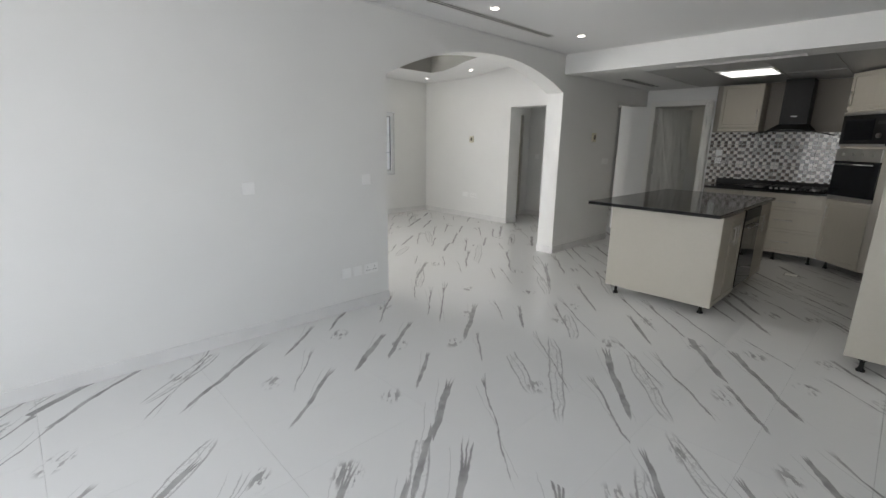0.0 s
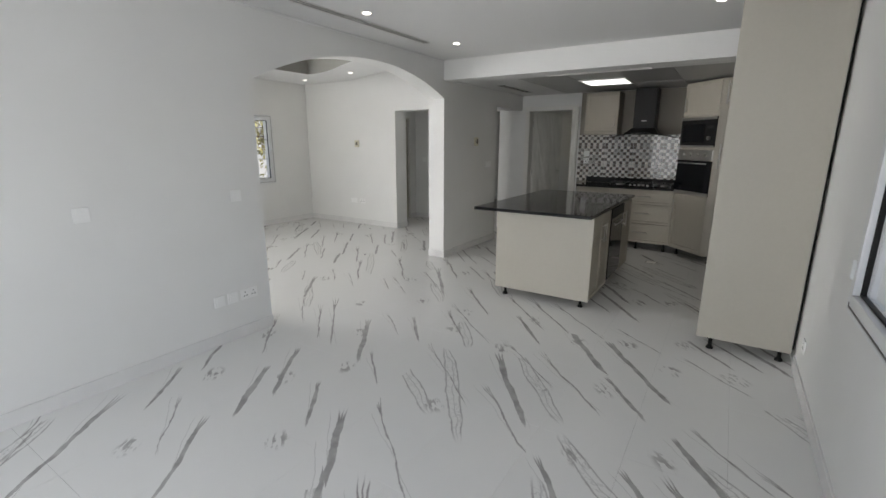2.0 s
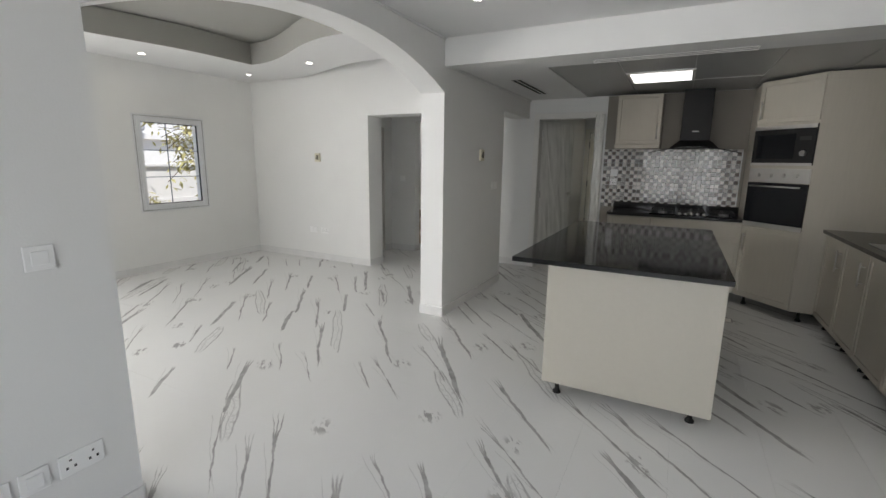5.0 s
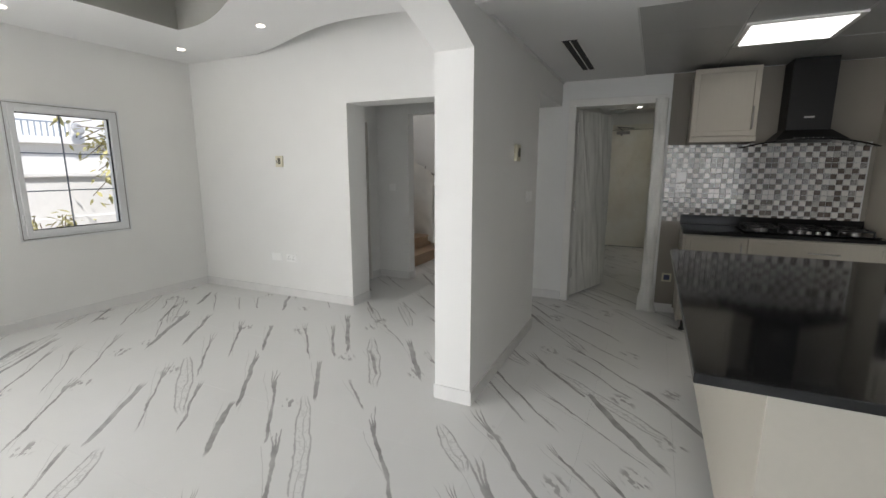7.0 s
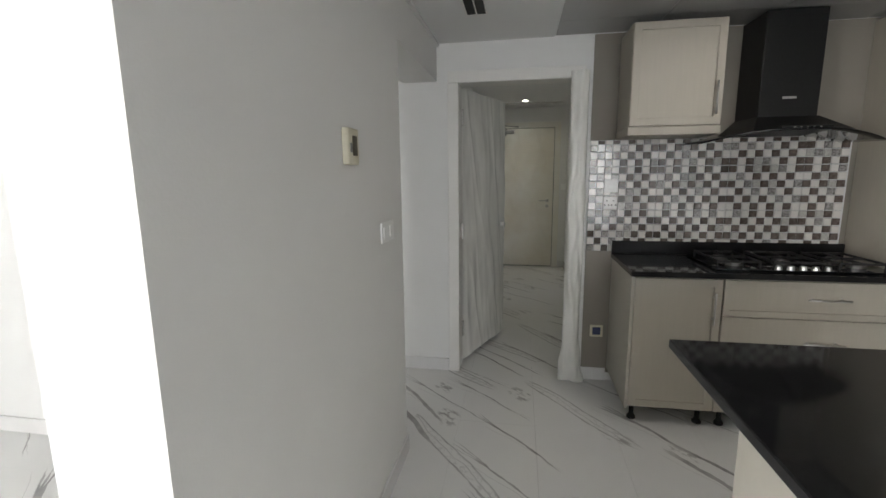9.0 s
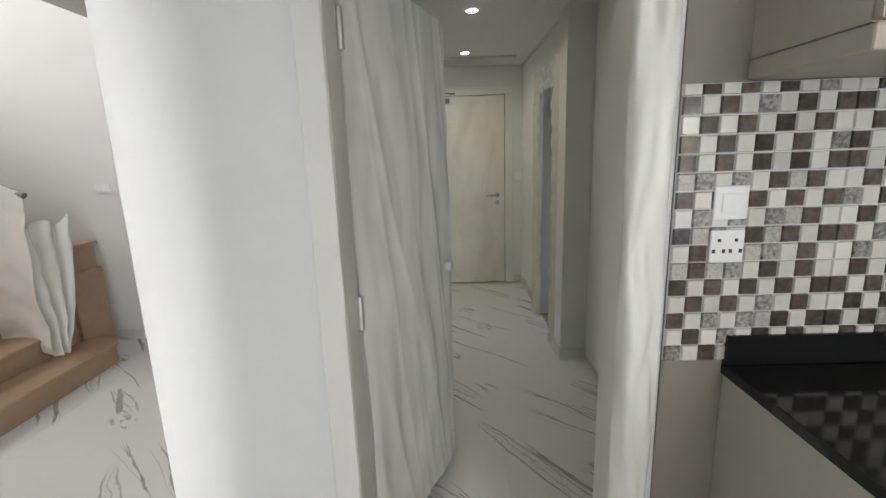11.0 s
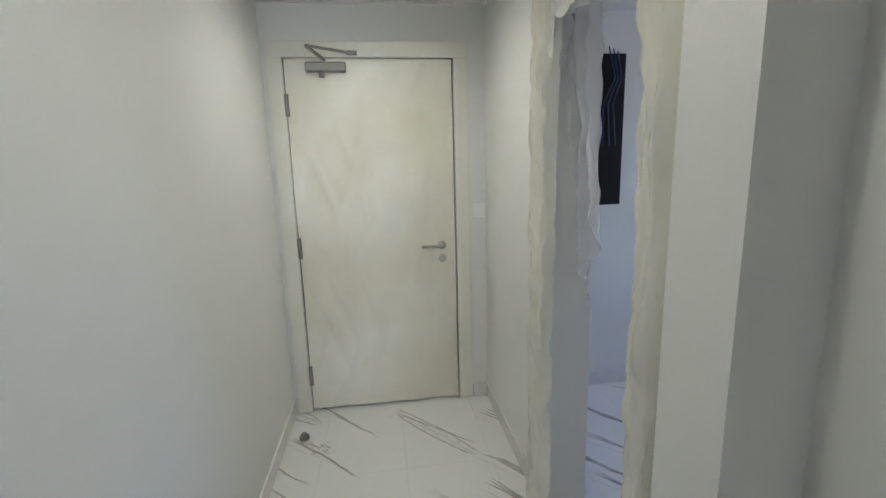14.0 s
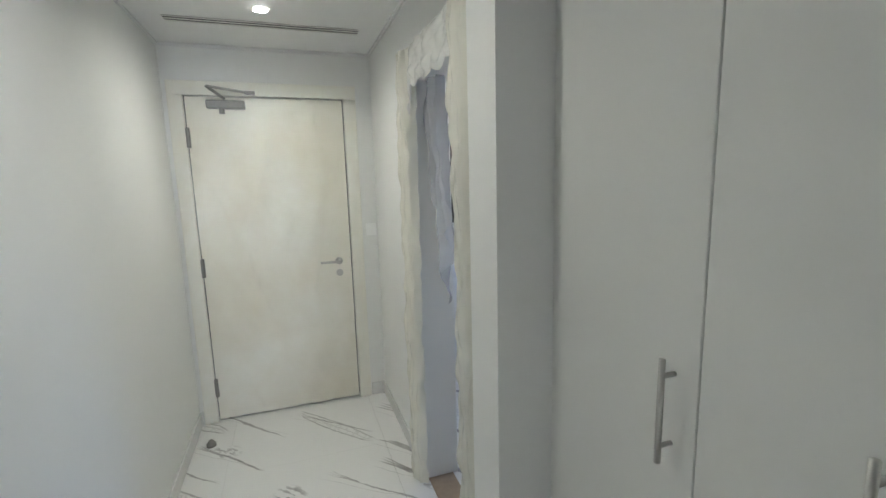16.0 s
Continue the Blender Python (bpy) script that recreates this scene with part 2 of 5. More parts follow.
TAPE = material("masking_tape", (0.78, 0.76, 0.66), 0.6, grain=0.3, grain_scale=30, tint=(0.82, 0.8, 0.72), stain=0.3, stain_scale=5)
DOORFILM = material("film_wrapped_door", (0.86, 0.845, 0.785), 0.22, grain=0.10, grain_scale=9, tint=(0.62, 0.53, 0.36), stain=0.45, stain_scale=1.5, bump=0.8, bump_scale=3.5)
BEIGE_STONE = material("beige_stone", (0.46, 0.33, 0.22), 0.35, grain=0.4, grain_scale=18, tint=(0.36, 0.24, 0.15), stain=0.4, stain_scale=3, bump=0.05, bump_scale=50)
THRESH = material("tan_stone_threshold", (0.42, 0.32, 0.22), 0.4, grain=0.3, grain_scale=40, stain=0.2, stain_scale=8)
WHITEDOOR = material("white_wardrobe_panel", (0.80, 0.80, 0.77), 0.4, stain=0.05, stain_scale=3, bump=0.02, bump_scale=80)
TILE_W = material("white_mosaic_glaze", (0.76, 0.73, 0.69), 0.10, grain=0.12, grain_scale=30, vary=0.08, coat=1.0, bump=0.03, bump_scale=45)
TILE_B = material("brown_mosaic_glaze", (0.080, 0.060, 0.050), 0.10, grain=0.6, grain_scale=55, tint=(0.20, 0.17, 0.15), vary=0.35, coat=1.0, bump=0.05, bump_scale=60)
TILE_G = material("speckled_mosaic_foil", (0.46, 0.44, 0.42), 0.18, grain=1.0, grain_scale=95, tint=(0.05, 0.043, 0.038), vary=0.2, coat=1.0, bump=0.1, bump_scale=110)
TILE_P = material("pale_speckled_mosaic_glaze", (0.60, 0.58, 0.55), 0.15, grain=0.8, grain_scale=150, tint=(0.30, 0.28, 0.26), vary=0.12, coat=1.0, bump=0.06, bump_scale=110)
LED = glowing("led_panel_light", (1.0, 0.97, 0.93), 2.6)
SPOT = glowing("downlight_lens", (1.0, 0.92, 0.80), 9.0)
RENDERED = material("sunlit_white_render", (0.80, 0.80, 0.80), 0.8, grain=0.1, grain_scale=12, stain=0.12, stain_scale=1.2, bump=0.15, bump_scale=60)
GARDEN = material("sandy_paving", (0.42, 0.38, 0.32), 0.85, grain=0.3, grain_scale=20, stain=0.25, stain_scale=1.0)
LEAF = material("garden_leaf", (0.42, 0.39, 0.17), 0.5, grain=0.4, grain_scale=20, tint=(0.24, 0.20, 0.08), vary=0.3)
BARK = material("bark", (0.16, 0.12, 0.08), 0.85, grain=0.4, grain_scale=40, bump=0.4, bump_scale=60)
TRAYGREY = material("grey_tray", (0.33, 0.325, 0.30), 0.7, stain=0.08, stain_scale=1.0, bump=0.04, bump_scale=100)
PALEBLUE = material("pale_blue_railing_paint", (0.30, 0.35, 0.42), 0.5, stain=0.2, stain_scale=8)
RAILBLUE = material("grey_blue_metal", (0.16, 0.19, 0.23), 0.5, stain=0.2, stain_scale=8)

# ---------- mesh helpers ----------


def box(bm, x0, x1, y0, y1, z0, z1, bevel=0.0, m=None):
    """An axis-aligned block, its edges rounded by bevel."""
    vs = [bm.verts.new((x, y, z)) for z in (z0, z1) for x, y in ((x0, y0), (x1, y0), (x1, y1), (x0, y1))]
    fs = [bm.faces.new([vs[i] for i in q]) for q in ((3, 2, 1, 0), (4, 5, 6, 7), (0, 1, 5, 4), (1, 2, 6, 5), (2, 3, 7, 6), (3, 0, 4, 7))]
    made = vs
    if bevel:
        r = bmesh.ops.bevel(bm, geom=list({e for f in fs for e in f.edges}), offset=bevel, segments=2, affect="EDGES", profile=0.5)
        made = list({v for f in r["faces"] for v in f.verts} | {v for v in vs if v.is_valid})
    if m is not None:
        bmesh.ops.transform(bm, matrix=m, verts=made)
    return made


def cyl(bm, centre, axis, r, length, seg=16, r2=None):
    """A capped cylinder or cone about centre."""
    q = Vector((0, 0, 1)).rotation_difference(Vector(axis)).to_matrix().to_4x4()
    bmesh.ops.create_cone(bm, cap_ends=True, segments=seg, radius1=r, radius2=r if r2 is None else r2, depth=length,
                          matrix=Matrix.Translation(centre) @ q)


def finish(bm, name, mat):
    me = bpy.data.meshes.new(name)
    bmesh.ops.recalc_face_normals(bm, faces=bm.faces)
    bm.to_mesh(me)
    bm.free()
    me.materials.append(mat)
    return me


def smooth(ob):
    for p in ob.data.polygons:
        p.use_smooth = True
    return ob


def part(name, bm, mat, parent, label=""):
    """One mesh under a thing or under a part."""
    ob = new(name, finish(bm, name, mat))
    ob.parent = parent
    if parent is not None:
        ob.matrix_parent_inverse = parent.matrix_world.inverted()
    if label:
        ob["label"] = label
    return ob


def bpart(name, dims, mat, parent, label="", bevel=0.0, m=None):
    bm = bmesh.new()
    box(bm, *dims, bevel=bevel, m=m)
    return part(name, bm, mat, parent, label)


def thing(name, label, category, group="", kind="", at=(0, 0, 0)):
    ob = new(name)
    ob.empty_display_size = 0.05
    ob.matrix_world = Matrix.Translation(at)
    return tagged(ob, label, category, group, kind)


def solid(name, boxes, mat, label, category, kind="structure"):
    bm = bmesh.new()
    for b in boxes:
        box(bm, *b)
    return tagged(new(name, finish(bm, name, mat)), label, category, "", kind)


def tube(bm, pts, r, seg=8):
    """A round bar through the points."""
    for a, b in zip(pts, pts[1:]):
        a, b = Vector(a), Vector(b)
        cyl(bm, (a + b) / 2, b - a, r, (b - a).length + r * 0.8, seg)


# ---------- structure ----------
ZD, ZK, ZH, ZL, TOP = 2.56, 2.345, 2.445, 2.66, 3.05
YW0, YW1 = 3.56, 3.80           # arch wall
XB = 5.62                       # face of the kitchen beam and of the pier
XK = 8.19                       # kitchen's door wall
YR = -0.21                      # right-hand wall

floor = solid("floor", [(-1.4, 13.2, -0.4, 9.0, -0.25, -0.012)], GROUT, "pale grout bed under polished veined tiles", "floor")

solid("wall_garden", [(-1.4, -1.2, -0.45, 0.45, 0, TOP), (-1.4, -1.2, 2.75, 8.0, 0, TOP), (-1.4, -1.2, 0.45, 2.75, 2.25, TOP)], PAINT, "plain white plastered wall with a wide glazed opening", "wall")
solid("wall_side", [(-1.2, 1.95, YR - 0.22, YR, 0, TOP), (3.22, 8.4, YR - 0.22, YR, 0, TOP), (1.95, 3.22, YR - 0.22, YR, 0, 0.82), (1.95, 3.22, YR - 0.22, YR, 2.10, TOP)], PAINT, "white plastered wall with a wide window", "wall")


def arch_wall():
    """The wall between dining and living rooms with its flat arch; the pier is its far end."""
    bm = bmesh.new()
    x0, x1, n = 2.83, XB, 40
    box(bm, -1.2, x0, YW0, YW1, 0, TOP)
    box(bm, x1, 7.175, YW0, YW1, 0, TOP)
    box(bm, 7.175, XK, YW0, YW1, 2.10, TOP)

    def rise(s):
        spring = 2.03 + 0.075 * s
        return spring + 0.305 * (1 - abs(2 * s - 1) ** 2.1)

    pts = [(x0 + (x1 - x0) * i / n, rise(i / n)) for i in range(n + 1)]
    for (a, za), (b, zb) in zip(pts, pts[1:]):
        vs = [bm.verts.new(p) for p in ((a, YW0, za), (b, YW0, zb), (b, YW0, TOP), (a, YW0, TOP), (a, YW1, za), (b, YW1, zb), (b, YW1, TOP), (a, YW1, TOP))]
        for q in ((0, 1, 2, 3), (7, 6, 5, 4), (0, 4, 5, 1), (2, 6, 7, 3)):
            bm.faces.new([vs[i] for i in q])
    bmesh.ops.remove_doubles(bm, verts=bm.verts, dist=0.0005)
    return tagged(new("wall_arch", finish(bm, "wall_arch", PAINT)), "white plastered wall with a wide flat arch and pier", "wall", "", "structure")


arch_wall()
solid("wall_kitchen_door", [(XK, XK + 0.16, YR, 2.62, 0, TOP), (XK, XK + 0.16, 3.43, 3.99, 0, TOP), (XK, XK + 0.16, 2.62, 3.43, 2.10, TOP)], PAINT, "white wall round the kitchen doorway", "wall")
solid("wall_taupe_panel", [(XK - 0.006, XK, YR, 2.527, 0.06, ZK)], TAUPE, "taupe painted wall behind the hob", "wall")
solid("wall_taupe_side", [(4.95, XK - 0.006, YR, YR + 0.006, 0.06, ZK)], TAUPE, "taupe painted wall behind the sink run", "wall")
solid("beam_kitchen", [(XB, XB + 0.2, YR, YW0, 2.325, TOP)], PAINT, "white plastered ceiling beam before the kitchen", "beam")
solid("wall_living_far", [(6.99, 7.30, 5.45, 7.71, 0, TOP), (6.99, 7.30, YW1, 4.35, 0, TOP), (6.99, 7.30, 4.35, 5.45, 2.095, TOP)], PAINT, "white living room wall with a plain opening", "wall")
solid("wall_living_window", [(-1.2, 0.5, 7.71, 7.93, 0, TOP), (2.5, 5.20, 7.71, 7.93, 0, TOP), (6.11, 7.30, 7.71, 7.93, 0, TOP), (5.20, 6.11, 7.71, 7.93, 0, 0.815),
                              (5.20, 6.11, 7.71, 7.93, 2.015, TOP), (0.5, 2.5, 7.71, 7.93, 2.25, TOP)], PAINT, "white living room wall with a window", "wall")
solid("wall_passage_end", [(7.30, 7.40, 5.94, 6.08, 0, TOP), (8.08, 8.42, 5.94, 6.08, 0, TOP), (7.40, 8.08, 5.94, 6.08, 2.05, TOP)], PAINT, "white wall at the end of the passage", "wall")
solid("wall_wing", [(8.28, 8.42, 5.48, 5.94, 0, TOP), (8.28, 8.42, 3.99, 5.48, 2.12, TOP)], PAINT, "short white wing wall before the stairs", "wall")
solid("wall_hall_stair", [(XK + 0.16, 12.16, 3.545, 3.99, 0, TOP)], PAINT, "white wall between entrance hall and stairs", "wall")
solid("wall_hall_side", [(10.10, 10.298, 2.12, 2.325, 0, TOP), (10.298, 10.36, 2.12, 2.28, 0, TOP), (11.12, 12.16, 2.12, 2.28, 0, TOP), (10.36, 11.12, 2.12, 2.28, 2.10, TOP), (10.118, 10.15, 1.55, 2.12, 0, TOP)], PAINT, "white hall wall with a side doorway", "wall")
solid("wall_entrance", [(12.16, 12.36, 1.9, 2.47, 0, TOP), (12.16, 12.36, 3.44, 4.07, 0, TOP), (12.16, 12.36, 2.47, 3.44, 2.15, TOP)], PAINT, "white wall round the entrance door", "wall")
solid("wall_hall_back", [(XK + 0.16, 10.12, 1.40, 1.55, 0, TOP)], PAINT, "plain white wall behind the wardrobe", "wall")
solid("wall_store", [(12.16, 12.36, -0.4, 1.9, 0, TOP), (10.03, 10.9, -0.4, -0.25, 0, TOP), (11.9, 12.16, -0.4, -0.25, 0, TOP), (10.9, 11.9, -0.4, -0.25, 0, 0.9),
                     (10.9, 11.9, -0.4, -0.25, 2.1, TOP), (9.9, 10.03, -0.4, 1.40, 0, TOP)], PAINT, "plain white wall of the side room", "wall")
solid("wall_stair", [(10.72, 12.36, 5.87, 8.6, 0, 5.2), (8.28, 8.42, 6.08, 8.6, 0, 5.2), (8.28, 8.6, 8.6, 8.8, 0, 5.2), (10.6, 12.36, 8.6, 8.8, 0, 5.2),
                     (8.6, 10.6, 8.6, 8.8, 0, 2.8), (8.6, 10.6, 8.6, 8.8, 4.4, 5.2), (12.16, 12.36, 4.07, 5.87, 0, TOP), (8.28, 10.72, 5.3, 5.42, ZH + 0.02, 5.2)], PAINT, "white plastered stairwell wall", "wall")

ceil_d = solid("ceiling_dining", [(-1.2, XB, YR, YW0, ZD, ZD + 0.1)], CEIL, "white plaster ceiling of the dining room", "ceiling")
solid("ceiling_hall", [(XK + 0.16, 12.16, 1.55, 3.545, ZH, ZH + 0.1)], CEIL, "white plaster ceiling of the entrance hall", "ceiling")
solid("ceiling_store", [(10.03, 12.16, -0.25, 2.12, 2.42, 2.52)], CEIL, "white ceiling of the side room", "ceiling")
solid("ceiling_passage", [(7.30, 8.28, YW1, 5.94, 2.5, 2.6), (8.42, 12.16, 3.99, 5.3, ZH, ZH + 0.1), (10.72, 12.16, 5.3, 5.87, ZH, ZH + 0.1)], CEIL, "white plaster ceiling of the passage", "ceiling")
solid("ceiling_stairwell", [(8.28, 12.36, 5.3, 8.8, 5.2, 5.3)], CEIL, "white ceiling high over the stairs", "ceiling")
# the overhang is added out of view to keep sun off the side windows
solid("roof", [(-1.5, 12.5, -0.5, 5.3, TOP, TOP + 0.2), (-1.5, 8.3, 5.3, 8.0, TOP, TOP + 0.2), (-1.5, 12.5, -1.9, -0.5, TOP - 0.2, TOP + 0.2)], CEIL, "flat concrete roof slab with an unseen overhang added to block sun", "roof")


def kitchen_ceiling():
    bm = bmesh.new()
    box(bm, XB + 0.2, XK, 2.78, YW0, ZK, ZK + 0.08)
    box(bm, XB + 0.2, 6.12, YR, 2.78, ZK, ZK + 0.08)
    box(bm, 6.12, XK, YR, 2.78, ZK + 0.012, ZK + 0.08)
    ob = tagged(new("ceiling_kitchen", finish(bm, "ceiling_kitchen", CEIL)), "white kitchen ceiling with grey lay-in panels", "ceiling", "", "structure")
    bm = bmesh.new()
    for i in range(4):
        for j in range(6):
            x0, y1 = 6.13 + i * 0.59, 2.77 - j * 0.59
            x1, y0 = min(x0 + 0.583, XK - 0.008), max(y1 - 0.583, YR + 0.008)
            if x1 - x0 < 0.05 or y1 - y0 < 0.05 or (i == 1 and j == 1):
                continue
            d = 0.0015 * ((i * 5 + j * 3) % 4)
            box(bm, x0, x1, y0, y1, ZK + 0.001 + d, ZK + 0.011, 0.002)
    part("panels", bm, ALU, ob, "grey lay-in ceiling panels")


kitchen_ceiling()


def living_ceiling():
    """High ceiling, with a lower soffit whose edges run in slow waves round a sunken tray."""
    # tray ceiling and tray sides are a darker grey than the soffit
    solid("ceiling_living", [(-1.2, 6.99, YW1, 7.71, 2.92, 3.0)], TRAYGREY, "grey tray ceiling above the wavy soffit", "ceiling")

    def outer(y):       # towards the far wall
        if y > 6.85:
            return 6.985
        s = min(1.0, (6.85 - y) / 1.9)
        return 6.985 - 0.53 * (0.5 - 0.5 * math.cos(math.pi * s)) + (0.20 * ((4.9 - y) / 1.1) ** 2 if y < 4.9 else 0)

    bm = bmesh.new()
    x_tray = lambda y: 6.06 - 0.62 * (0.5 - 0.5 * math.cos(math.pi * min(1.0, max(0.0, (6.5 - y) / 1.9))))
    y_top = lambda x: 6.55 + 0.26 * (0.5 - 0.5 * math.cos(math.pi * min(1.0, max(0.0, (5.5 - x) / 1.6))))
    n = 60

    def slab(quad, grey=-1, z0=ZL, z1=2.91):
        lo, hi = [bm.verts.new((*p, z0)) for p in quad], [bm.verts.new((*p, z1)) for p in quad]
        bm.faces.new(lo), bm.faces.new(hi[::-1])
        for i in range(len(quad)):
            j = (i + 1) % len(quad)
            f = bm.faces.new((lo[i], lo[j], hi[j], hi[i]))
            f.material_index = int(i == grey)

    # right-hand band between the tray and the far wall
    for k in range(n):
        a, b = YW1 + (6.55 - YW1) * k / n, YW1 + (6.55 - YW1) * (k + 1) / n
        slab([(x_tray(a), a), (outer(a), a), (outer(b), b), (x_tray(b), b)], 3)
    # band along the window wall
    for k in range(n):
        a, b = -1.2 + (6.06 + 1.2) * k / n, -1.2 + (6.06 + 1.2) * (k + 1) / n
        slab([(a, y_top(a)), (b, y_top(b)), (b, 7.705), (a, 7.705)], 0)
    slab([(6.06, 6.55), (6.985, 6.55), (6.985, 7.705), (6.06, 7.705)])
    # band along the arch wall
    slab([(-1.2, YW1 + 0.004), (5.42, YW1 + 0.004), (5.42, 4.4), (-1.2, 4.4)], 2)
    bmesh.ops.remove_doubles(bm, verts=bm.verts, dist=0.001)
    me = finish(bm, "ceiling_soffit", CEIL)
    me.materials.append(TRAYGREY)
    tagged(new("ceiling_soffit", me), "white plaster soffit with wavy edges round a tray", "ceiling", "", "structure")


living_ceiling()

# skirting: lengths along x or y, on the room side of each wall
skirt_runs = [
    (-1.2, 2.83, YW0 - 0.012, YW0), (XB - 0.012, 7.175, YW0 - 0.012, YW0), (XB - 0.012, XB, YW0, YW1), (XB, 6.99, YW1, YW1 + 0.012),
    (7.175, 7.187, YW0, YW1), (XK - 0.012, XK, 3.49, 3.99), (XK - 0.012, XK, 2.36, 2.53), (6.978, 6.99, 5.45, 7.71), (6.978, 6.99, YW1, 4.35),
    (6.978, 7.30, 5.438, 5.45), (2.5, 6.978, 7.698, 7.71), (-1.2, 4.33, YR, YR + 0.012), (8.268, 8.28, 5.468, 5.94), (8.08, 8.268, 5.928, 5.94), (8.268, 8.42, 5.468, 5.48),
    (10.708, 10.72, 5.87, 6.1), (10.708, 12.16, 5.858, 5.87), (8.36, 12.148, 3.533, 3.545), (11.2, 12.148, 2.28, 2.292), (10.088, 10.298, 2.325, 2.337),
    (10.088, 10.10, 2.16, 2.325), (12.148, 12.16, 2.292, 2.38), (12.148, 12.16, 3.5, 3.533), (12.148, 12.16, -0.25, 2.12), (2.83, 2.842, YW0, YW1),
]
for a, b, c, d in skirt_runs:
    tagged(bpart("baseboard", (a, b, c, d, 0.0, 0.092), SKIRT, None, bevel=0.002), "polished white marble skirting along the wall", "baseboard", "", "structure")


# a thin added bead draws the shadow gap where wall and ceiling meet
def shadow_gap(name, dims):
    tagged(bpart(name, dims, CEIL, None), "narrow bead standing for the shadow gap along the ceiling edge", "trim", "", "structure")


shadow_gap("trim", (-1.2, XB - 0.004, YW0 - 0.014, YW0 - 0.002, ZD - 0.016, ZD - 0.002))
shadow_gap("trim", (XB + 0.21, XK - 0.01, YW0 - 0.02, YW0 - 0.002, ZK - 0.02, ZK - 0.002))
shadow_gap("trim", (8.36, 12.15, 3.53, 3.543, ZH - 0.018, ZH - 0.002))
shadow_gap("trim", (10.3, 12.15, 2.282, 2.295, ZH - 0.018, ZH - 0.002))
shadow_gap("trim", (12.145, 12.158, 2.3, 3.53, ZH - 0.018, ZH - 0.002))


def casing(name, plane, y0, y1, top, width, depth, mat, label):
    """A door casing on a wall across x, on its -x side."""
    t = tagged(new(name), label, "door frame", "", "structure")
    for n, d in (("jamb", (plane - depth, plane - 0.002, y0 - width, y0, 0, top)), ("jamb", (plane - depth, plane - 0.002, y1, y1 + width, 0, top)),
                 ("head", (plane - depth, plane - 0.002, y0 - width, y1 + width, top, top + width))):
        bpart(n, d, mat, t, bevel=0.004)
    return t


# ---------- windows ----------


def window(name, x0, x1, z0, z1, y_in, depth_sign, bars, label, leaf=True):
    """A casement in a wall across y; the frame sits flush with the room side."""
    t = tagged(new(name), label, "window", "", "structure")
    s = depth_sign
    fw = 0.04

    def ring(nm, a, b, c, d, w, yA, yB, mat, lab=""):
        bm = bmesh.new()
        lo, hi = min(yA, yB), max(yA, yB)
        box(bm, a, a + w, lo, hi, c, d, 0.004), box(bm, b - w, b, lo, hi, c, d, 0.004)
        box(bm, a + w, b - w, lo, hi, c, c + w, 0.004), box(bm, a + w, b - w, lo, hi, d - w, d, 0.004)
        return part(nm, bm, mat, t, lab)

    ring("architrave", x0 - 0.022, x1 + 0.022, z0 - 0.022, z1 + 0.022, 0.018, y_in - s * 0.014, y_in - s * 0.002, UPVC)
    # thin dark ring stands in for the shaded gap round the frame
    ring("gap_line", x0 - 0.002, x1 + 0.002, z0 - 0.002, z1 + 0.002, 0.004, y_in - s * 0.0125, y_in - s * 0.003, DARKSTEEL)
    ring("window_frame", x0 + 0.003, x1 - 0.003, z0 + 0.003, z1 - 0.003, fw, y_in - s * 0.01, y_in + s * 0.07, UPVC)
    ring("sash", x0 + 0.032, x1 - 0.032, z0 + 0.032, z1 - 0.032, 0.043, y_in - s * 0.022, y_in + s * 0.045, UPVC)
    ring("gasket", x0 + 0.074, x1 - 0.074, z0 + 0.074, z1 - 0.074, 0.009, y_in + s * 0.004, y_in + s * 0.03, BLACK, "black rubber gasket")
    pane = bpart("pane", (x0 + 0.076, x1 - 0.076, min(y_in + s * 0.02, y_in + s * 0.026), max(y_in + s * 0.02, y_in + s * 0.026), z0 + 0.076, z1 - 0.076), CLEAR, t, "clear glass pane")
    pane.visible_shadow = False
    if bars:
        nx, nz = bars
        gx, gz = (x1 - x0 - 0.15) / nx, (z1 - z0 - 0.15) / nz
        for i in range(1, nx):
            bpart("bar", (x0 + 0.075 + i * gx - 0.005, x0 + 0.075 + i * gx + 0.005, y_in + s * 0.10 - 0.005, y_in + s * 0.10 + 0.005, z0, z1), RAILBLUE, t, "thin dark grille bar")
        for k in range(1, nz):
            bpart("bar", (x0, x1, y_in + s * 0.113 - 0.005, y_in + s * 0.113 + 0.005, z0 + 0.075 + k * gz - 0.005, z0 + 0.075 + k * gz + 0.005), RAILBLUE, t, "thin dark grille bar")
    bm = bmesh.new()
    hx = x1 - 0.053 if s > 0 else x0 + 0.053
    box(bm, hx - 0.014, hx + 0.014, min(y_in - s * 0.02, y_in - s * 0.032), max(y_in - s * 0.02, y_in - s * 0.032), (z0 + z1) / 2 - 0.04, (z0 + z1) / 2 + 0.04, 0.004)
    box(bm, hx - 0.01, hx + 0.01, min(y_in - s * 0.032, y_in - s * 0.055), max(y_in - s * 0.032, y_in - s * 0.055), (z0 + z1) / 2 - 0.005, (z0 + z1) / 2 + 0.11, 0.005)
    part("handle", bm, UPVC, t)
    for hz in (z0 + 0.18, z1 - 0.18):
        bm = bmesh.new()
        cyl(bm, (x0 + 0.02 if s > 0 else x1 - 0.02, y_in - s * 0.024, hz), (0, 0, 1), 0.009, 0.09, 10)
        part("hinge", bm, UPVC, t)
    return t


window("window_1", 5.20, 6.11, 0.815, 2.015, 7.71, 1, (2, 3), "white casement window with a dark metal grille outside")
window("window_2", 1.95, 3.22, 0.82, 2.10, YR, -1, None, "white casement window with black gaskets")


